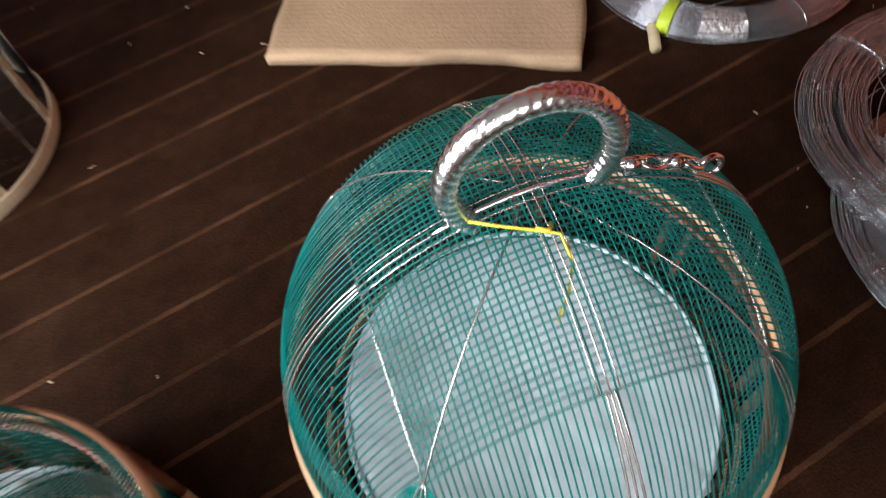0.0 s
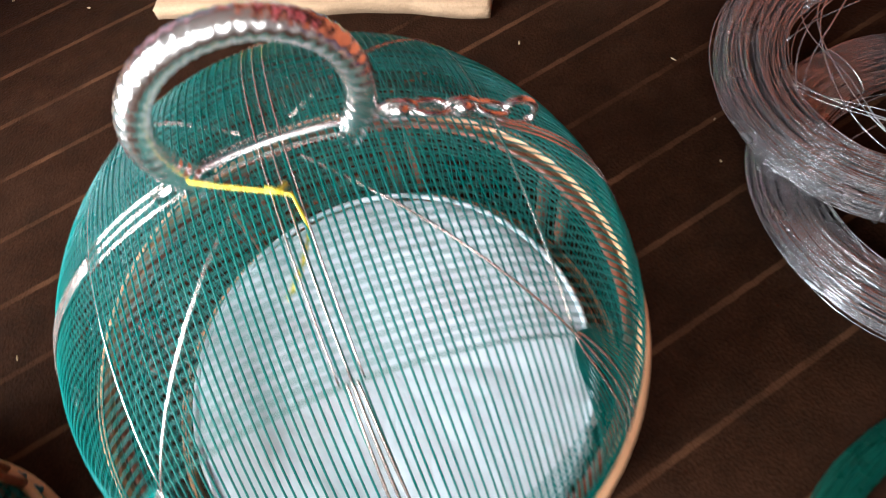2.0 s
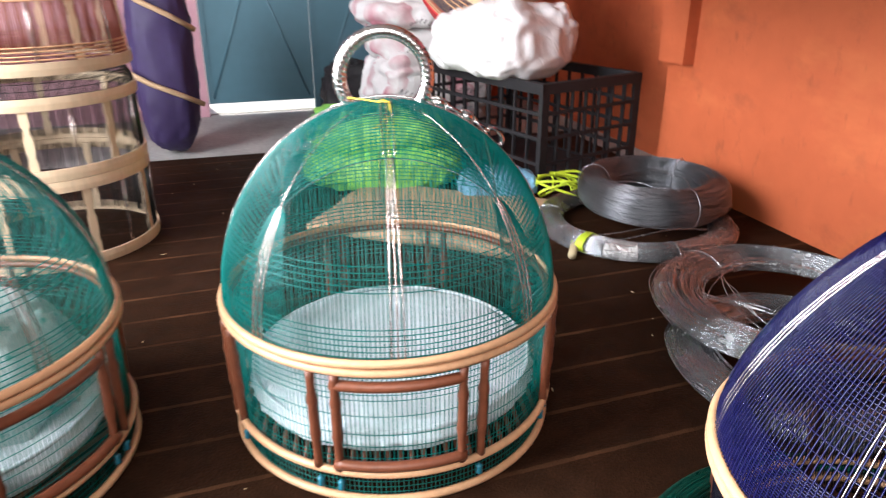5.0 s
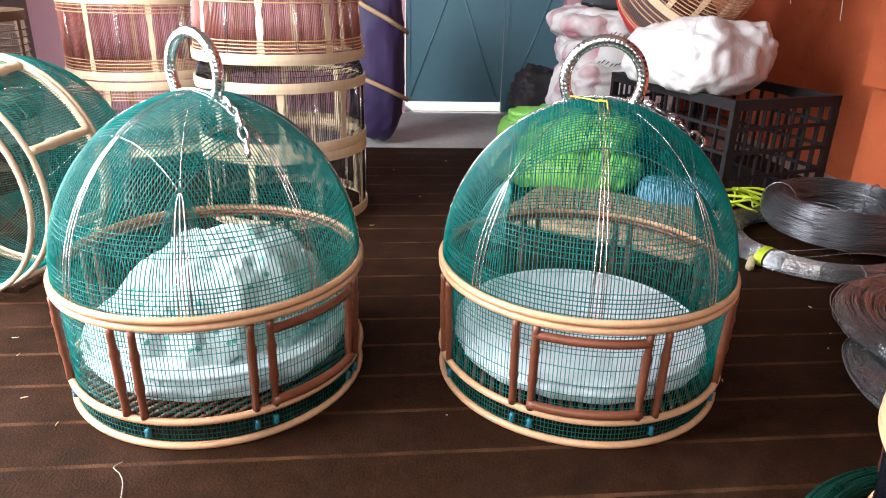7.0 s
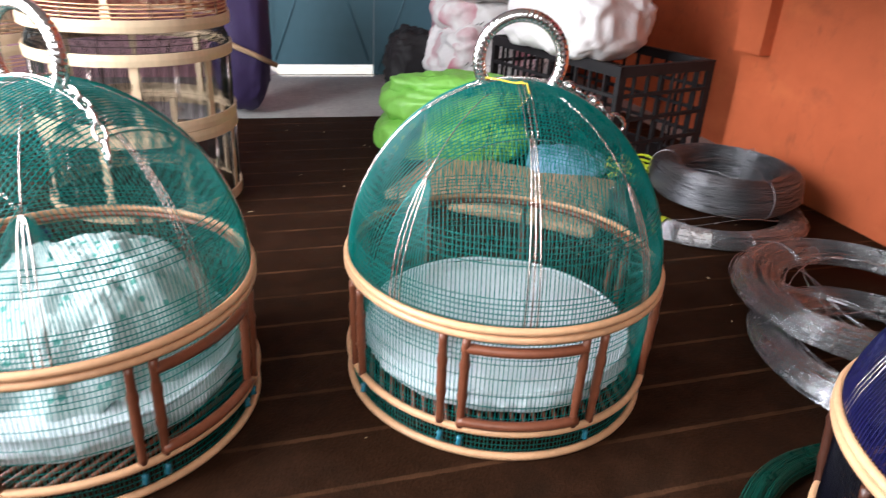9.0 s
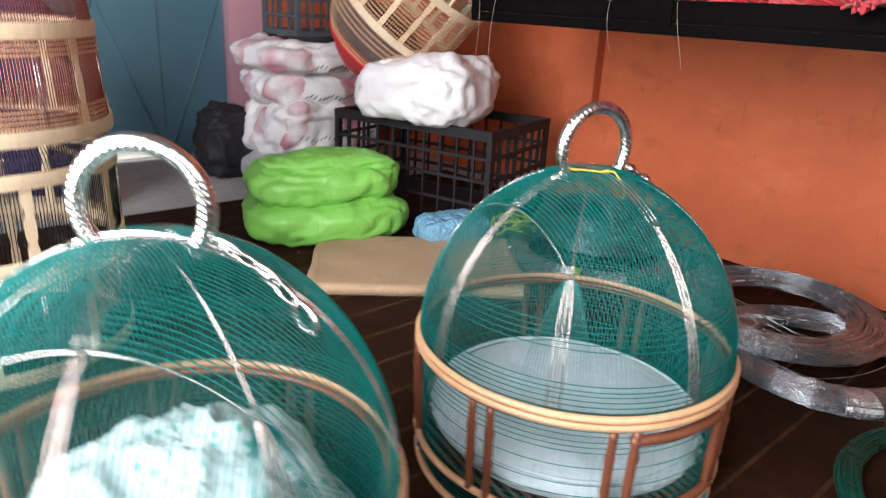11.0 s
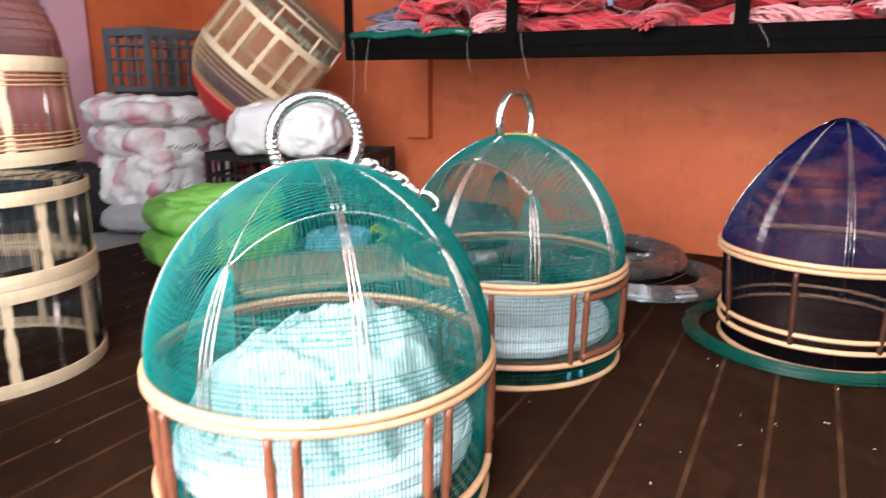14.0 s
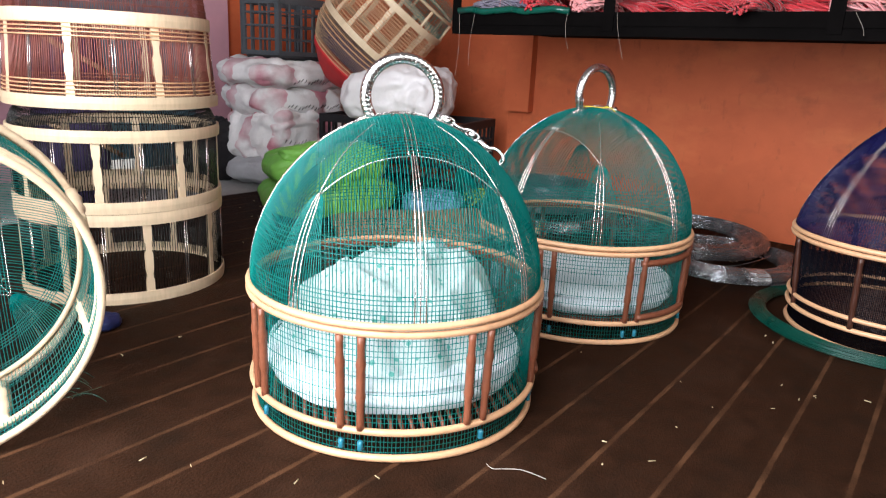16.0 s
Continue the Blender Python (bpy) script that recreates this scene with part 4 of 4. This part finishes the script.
lump("dark_bag", "dark bundle behind the sacks by the door", "bag", blob(0.11, 0.1, 0.14, 58, 0.16, 2.2, 0.6, 72, 48, floor=-0.125, folds=0.07, fold_freq=5), M_CRATE, 0.47, 2.2, 0.122, 0)
vb = lump("violet_sack", "violet cloth sack with tan straps behind the cages", "sack", blob(0.10, 0.12, 0.31, 59, 0.06, 3, 0.6, folds=0.04), M_VIOLETCLOTH, -0.20, 1.95, 0.32, 0)
for z0, z1 in ((0.24, 0.10), (-0.02, -0.14)):
    part("strap", Shape().tube([(-0.115, -0.112, z0), (-0.04, -0.135, z0 * 0.65 + z1 * 0.35), (0.04, -0.135, z0 * 0.35 + z1 * 0.65), (0.115, -0.105, z1)], 0.009, 6), M_BURLAP, vb, "tan webbing strap")

def stitched(ob, rx, ry, z, seed):
    """A dark running stitch along the sack's hem."""
    rs = random.Random(seed)
    st = Shape()
    for k in range(26):
        u = -0.8 + 1.6 * k / 25
        y = -ry * (1 - abs(u) ** 2.6) ** 0.4 - 0.012
        st.tube([(rx * u - 0.006, y, z + 0.006 * math.sin(k * 1.3)), (rx * u + 0.006, y, z + 0.012 + 0.006 * math.sin(k * 1.3))], 0.0016, 4)
    tagged(part("stitching", st, M_CRATE, ob, "dark running stitch"), kind="stuff")


for ob in [o for o in scene.objects if o.name.startswith("sack") and "pink" in o.get("label", "")]:
    stitched(ob, 0.245, 0.21, -0.03, 3)

# folded brown cloth
s = Shape()
nx, ny = 60, 40
for side_z in (1, 0):
    v = []
    for j in range(ny + 1):
        for i in range(nx + 1):
            px, py = -0.27 + 0.54 * i / nx, -0.19 + 0.38 * j / ny
            edge = noise.noise(Vector((px * 8, py * 8, 3))) * 0.010
            px += edge if i in (0, nx) else 0
            py += edge * 1.2 if j in (0, ny) else 0
            zz = 0.026 + 0.004 * noise.noise(Vector((px * 9, py * 9, 1))) - (0.006 if i in (0, nx) or j in (0, ny) else 0)
            v.append((px, py, zz if side_z else 0.001))
    f = [(j * (nx + 1) + i, j * (nx + 1) + i + 1, (j + 1) * (nx + 1) + i + 1, (j + 1) * (nx + 1) + i) for j in range(ny) for i in range(nx)]
    s.add(v, f if side_z else [q[::-1] for q in f])
N = (nx + 1) * (ny + 1)
loop = [i for i in range(nx + 1)] + [j * (nx + 1) + nx for j in range(1, ny + 1)] + [ny * (nx + 1) + i for i in range(nx - 1, -1, -1)] + [j * (nx + 1) for j in range(ny - 1, 0, -1)]
s.f += [(loop[k] + N, loop[(k + 1) % len(loop)] + N, loop[(k + 1) % len(loop)], loop[k]) for k in range(len(loop))]
cloth = part("folded_cloth", s, M_BURLAP)
cloth.matrix_world = pose(0.467, 1.009, 0, 0, 0, -35.9)
tagged(cloth, "folded brown sacking with frayed edges on the mat", "cloth")


# ---- shelf with yarn ----
def shelf():
    sh = thing("shelf", pose(0, 0, 0), "dark angle-iron wall shelf packed with yarn", "shelf")
    x0, x1, y0, y1, z = 0.628, WX - 0.004, -1.4, 1.03, 0.658
    part("shelf_board", Shape().box(x0 + 0.004, y0, z - 0.012, x1, y1, z), M_IRON, sh, smooth=False)
    part("front_rail", Shape().box(x0, y0, z - 0.006, x0 + 0.004, y1, z + 0.030).box(x0, y0, z - 0.034, x0 + 0.03, y1, z - 0.0125), M_IRON, sh, smooth=False)
    part("end_rail", Shape().box(x0 + 0.004, y1 - 0.004, z + 0.0005, x1, y1, z + 0.03), M_IRON, sh, smooth=False)
    part("upper_board", Shape().box(x0 + 0.004, y0, 1.13, x1, y1, 1.145), M_IRON, sh, smooth=False)
    for y in (1.012, 0.48, -0.082, -0.65, -1.2):
        part("upright", Shape().box(x0 - 0.004, y - 0.016, z - 0.02, x0 - 0.0005, y + 0.016, 1.6).box(x0 - 0.0005, y + 0.012, z + 0.036, x0 + 0.03, y + 0.016, 1.6), M_IRON, sh, smooth=False)
    part("green_binding", Shape().tube([(x0 - 0.006, 1.0 - 0.05 * i, z + 0.036 + 0.004 * math.sin(i * 2.1)) for i in range(9)], 0.010, 8), M_TEAL_LOOSE, sh, "green cord wound along the front rail")
    return sh


shelf()


def hank(seed, x, y, z, turn, material, length=0.3, fat=0.03):
    """A twisted hank of yarn: many strands that wind round one another."""
    rnd = random.Random(seed)
    s = Shape()
    n = 20
    bend, lift = rnd.uniform(-0.06, 0.06), rnd.uniform(0, 0.02)
    tw = rnd.uniform(3, 6)
    for k in range(64):
        a0, rr = rnd.uniform(0, 6.28), fat * math.sqrt(rnd.uniform(0.1, 1))
        pts, rad = [], []
        for i in range(n):
            u = i / (n - 1)
            env = 0.35 + 0.65 * math.sin(math.pi * min(1, max(0, u * 0.9 + 0.05))) ** 0.6
            a = a0 + tw * u + 0.5 * math.sin(7 * u + a0 * 3)
            pts.append((length * (u - 0.5), bend * math.sin(math.pi * u) + rr * env * math.cos(a) + (0.010 if k % 9 else 0.03) * math.sin(8 * u + a0 * 5), fat + lift * math.sin(u * 5) + rr * env * 0.75 * math.sin(a)))
            rad.append(fat * 0.095 * (0.5 + 0.6 * env))
        s.tube(pts, 0, 3, radii=rad)
    ob = thing("yarn_hank", pose(x, y, z, 0, rnd.uniform(-6, 6), turn), {"red_yarn": "twisted hank of red yarn lying on the shelf", "pink_yarn": "twisted hank of pink yarn lying on the shelf", "cream_yarn": "twisted hank of cream yarn lying on the shelf", "slate_yarn": "twisted hank of slate-coloured yarn on the shelf"}[material.name], "yarn", "hanks of yarn on the shelf")
    tagged(part("yarn", s, material, ob), kind="stuff")
    return ob


rnd = random.Random(7)
i = 0
for layer, (z, mats) in enumerate(((0.661, (M_ROSE, M_ROSE, M_ROSE, M_RED)), (0.725, (M_RED, M_RED, M_ROSE)), (0.79, (M_RED, M_RED, M_RED, M_ROSE)), (0.855, (M_RED, M_RED, M_ROSE)))):
    y = 0.92
    while y > -0.95:
        mm = rnd.choice(mats)
        if y > 0.89:
            mm = M_SLATE if layer < 2 else mm
        if -0.62 < y < -0.36 and layer:
            mm = M_CREAM
        if y < -0.62:
            mm = M_SLATE
        hank(200 + i, 0.745 + rnd.uniform(-0.03, 0.02), y, z + rnd.uniform(-0.002, 0.012), rnd.choice((rnd.uniform(40, 120), rnd.uniform(60, 110), rnd.uniform(-20, 20))), mm, rnd.uniform(0.22, 0.30), rnd.uniform(0.036, 0.046))
        i += 1
        y -= rnd.uniform(0.10, 0.14)
    for y in np.arange(0.85, -0.95, -0.24):
        hank(400 + i, 1.0, y, z, rnd.uniform(60, 110), mats[0], 0.3, 0.045)
        i += 1

# stray strands that spring out of the yarn
rs = random.Random(17)
for k in range(26):
    y, z, l = rs.uniform(-0.55, 0.9), rs.uniform(0.70, 0.84), rs.uniform(0.06, 0.16)
    a, bow = rs.uniform(-0.9, 0.9), rs.uniform(-0.05, 0.05)
    pts = [(0.668 - 0.014 * math.sin(math.pi * u), y + l * (u - 0.5) * math.cos(a) - bow * math.sin(math.pi * u) * math.sin(a), max(0.694, z + l * (u - 0.5) * math.sin(a) + bow * math.sin(math.pi * u) * math.cos(a))) for u in np.linspace(0, 1, 14)]
    tagged(part("yarn_strand", Shape().tube(pts, 0.0008, 4), M_ROSE), "stray pink strand springing out of the yarn", "yarn", "stray strands of yarn")
clip = part("blue_tie", Shape().tube([(0.676, 0.232, 0.748), (0.670, 0.235, 0.765), (0.676, 0.238, 0.782)], 0.007, 8), M_BLUECLOTH)
tagged(clip, "small blue cloth tie round a hank of yarn", "tie")

# threads that hang from the shelf
for y, l, k in ((0.93, 0.16, 1), (0.60, 0.10, 2), (0.45, 0.12, 3), (-0.12, 0.05, 4), (1.0, 0.22, 5)):
    pts = [(0.618 - 0.006 * math.sin(u * 3 + k), y + 0.03 * math.sin(u * 1.3 + k) * u, 0.685 - l * u) for u in np.linspace(0, 1, 12)]
    tagged(part("hanging_thread", Shape().tube(pts, 0.00045, 4), M_THREAD), "loose thread hanging from the shelf", "thread", "loose threads")

# ---- small things on the mat ----
def smooth_line(pts, n=8):
    """A soft curve through the points."""
    p = [Vector(q) for q in pts]
    p = [p[0]] + p + [p[-1]]
    out = []
    for i in range(1, len(p) - 2):
        for t in np.linspace(0, 1, n, endpoint=False):
            a, b, c, d = p[i - 1], p[i], p[i + 1], p[i + 2]
            out.append(0.5 * (2 * b + (c - a) * t + (2 * a - 5 * b + 4 * c - d) * t * t + (3 * b - a - 3 * c + d) * t ** 3))
    return out + [p[-1]]


lump("blue_scrap", "crumpled dark blue cloth scrap by the cage stack", "cloth", blob(0.034, 0.028, 0.014, 61, 0.1, 3, 0.8, 40, 20, floor=-0.013, folds=0.08), M_BLUESCRAP, -0.63, 0.86, 0.0135, 30)
ends = Shape()
rw = random.Random(9)
for k in range(9):
    a, l = rw.uniform(-1.0, 0.4), rw.uniform(0.03, 0.085)
    x, y = -0.81 + rw.uniform(-0.015, 0.015), 0.655 + rw.uniform(-0.05, 0.04)
    ends.tube([(x + l * u * math.cos(a), y + l * u * math.sin(a), 0.002 + 0.09 * u * (1 - u) * (k % 3) / 2) for u in np.linspace(0, 1, 9)], 0.0006, 3)
tagged(part("wire_ends", ends, M_TEAL_LOOSE), "loose green wire ends by the fallen cage", "wire", "", "stuff")
stick = thing("wooden_stick", pose(0.685, 0.658, 0.0, 0, 0, 55), "short wooden stick tied with lime cord by a coil", "stick")
part("stick", Shape().tube([(0.0, 0, 0.012), (0.05, 0.002, 0.014), (0.11, 0.0, 0.013)], 0.0095, 10), M_STRAW, stick)
part("cord", Shape().tube([(0.07 + 0.004 * math.sin(t * 1.7), 0.0125 * math.cos(t), 0.0135 + 0.0125 * math.sin(t)) for t in np.linspace(0, 18, 60)], 0.0024, 5), M_LIME, stick)
tangle = Shape()
rnd = random.Random(11)
for k in range(5):
    a0 = rnd.uniform(0, 6)
    tangle.tube([(0.05 * math.cos(a0 + t) + 0.02 * math.sin(2.3 * t + k), 0.045 * math.sin(a0 + t), 0.012 + 0.03 * abs(math.sin(t * 0.8 + k))) for t in np.linspace(0, 6, 30)], 0.0022, 5)
tangled = part("cord_tangle", tangle, M_LIME)
tangled.matrix_world = pose(0.86, 1.03, 0) @ Matrix.Diagonal((1.35, 1.0, 1.8, 1))
tagged(tangled, "loose tangle of lime cord by the crate", "cord")
for pts in ([(-0.494, 0.03, 0.002), (-0.500, 0.016, 0.004), (-0.488, 0.004, 0.003), (-0.476, -0.018, 0.005), (-0.468, -0.05, 0.002)], [(-0.72, 0.02, 0.002), (-0.71, 0.035, 0.003), (-0.695, 0.04, 0.002)]):
    tagged(part("thread_scrap", Shape().tube(smooth_line(pts), 0.0007, 4), M_THREAD), "pale scrap of thread on the mat", "thread", "scraps of thread")
bits = Shape()
rnd = random.Random(5)
for k in range(170):
    x, y, a, l = rnd.uniform(-1.4, 1.1), rnd.uniform(-0.9, 1.75), rnd.uniform(0, 3.14), rnd.uniform(0.002, 0.012)
    bits.tube([(x, y, 0.0012), (x + l * math.cos(a), y + l * math.sin(a), 0.0014)], rnd.uniform(0.0006, 0.0013), 4)
tagged(part("straw_bits", bits, M_STRAW), "pale straw and wire clippings strewn on the mat", "litter", "", "stuff")
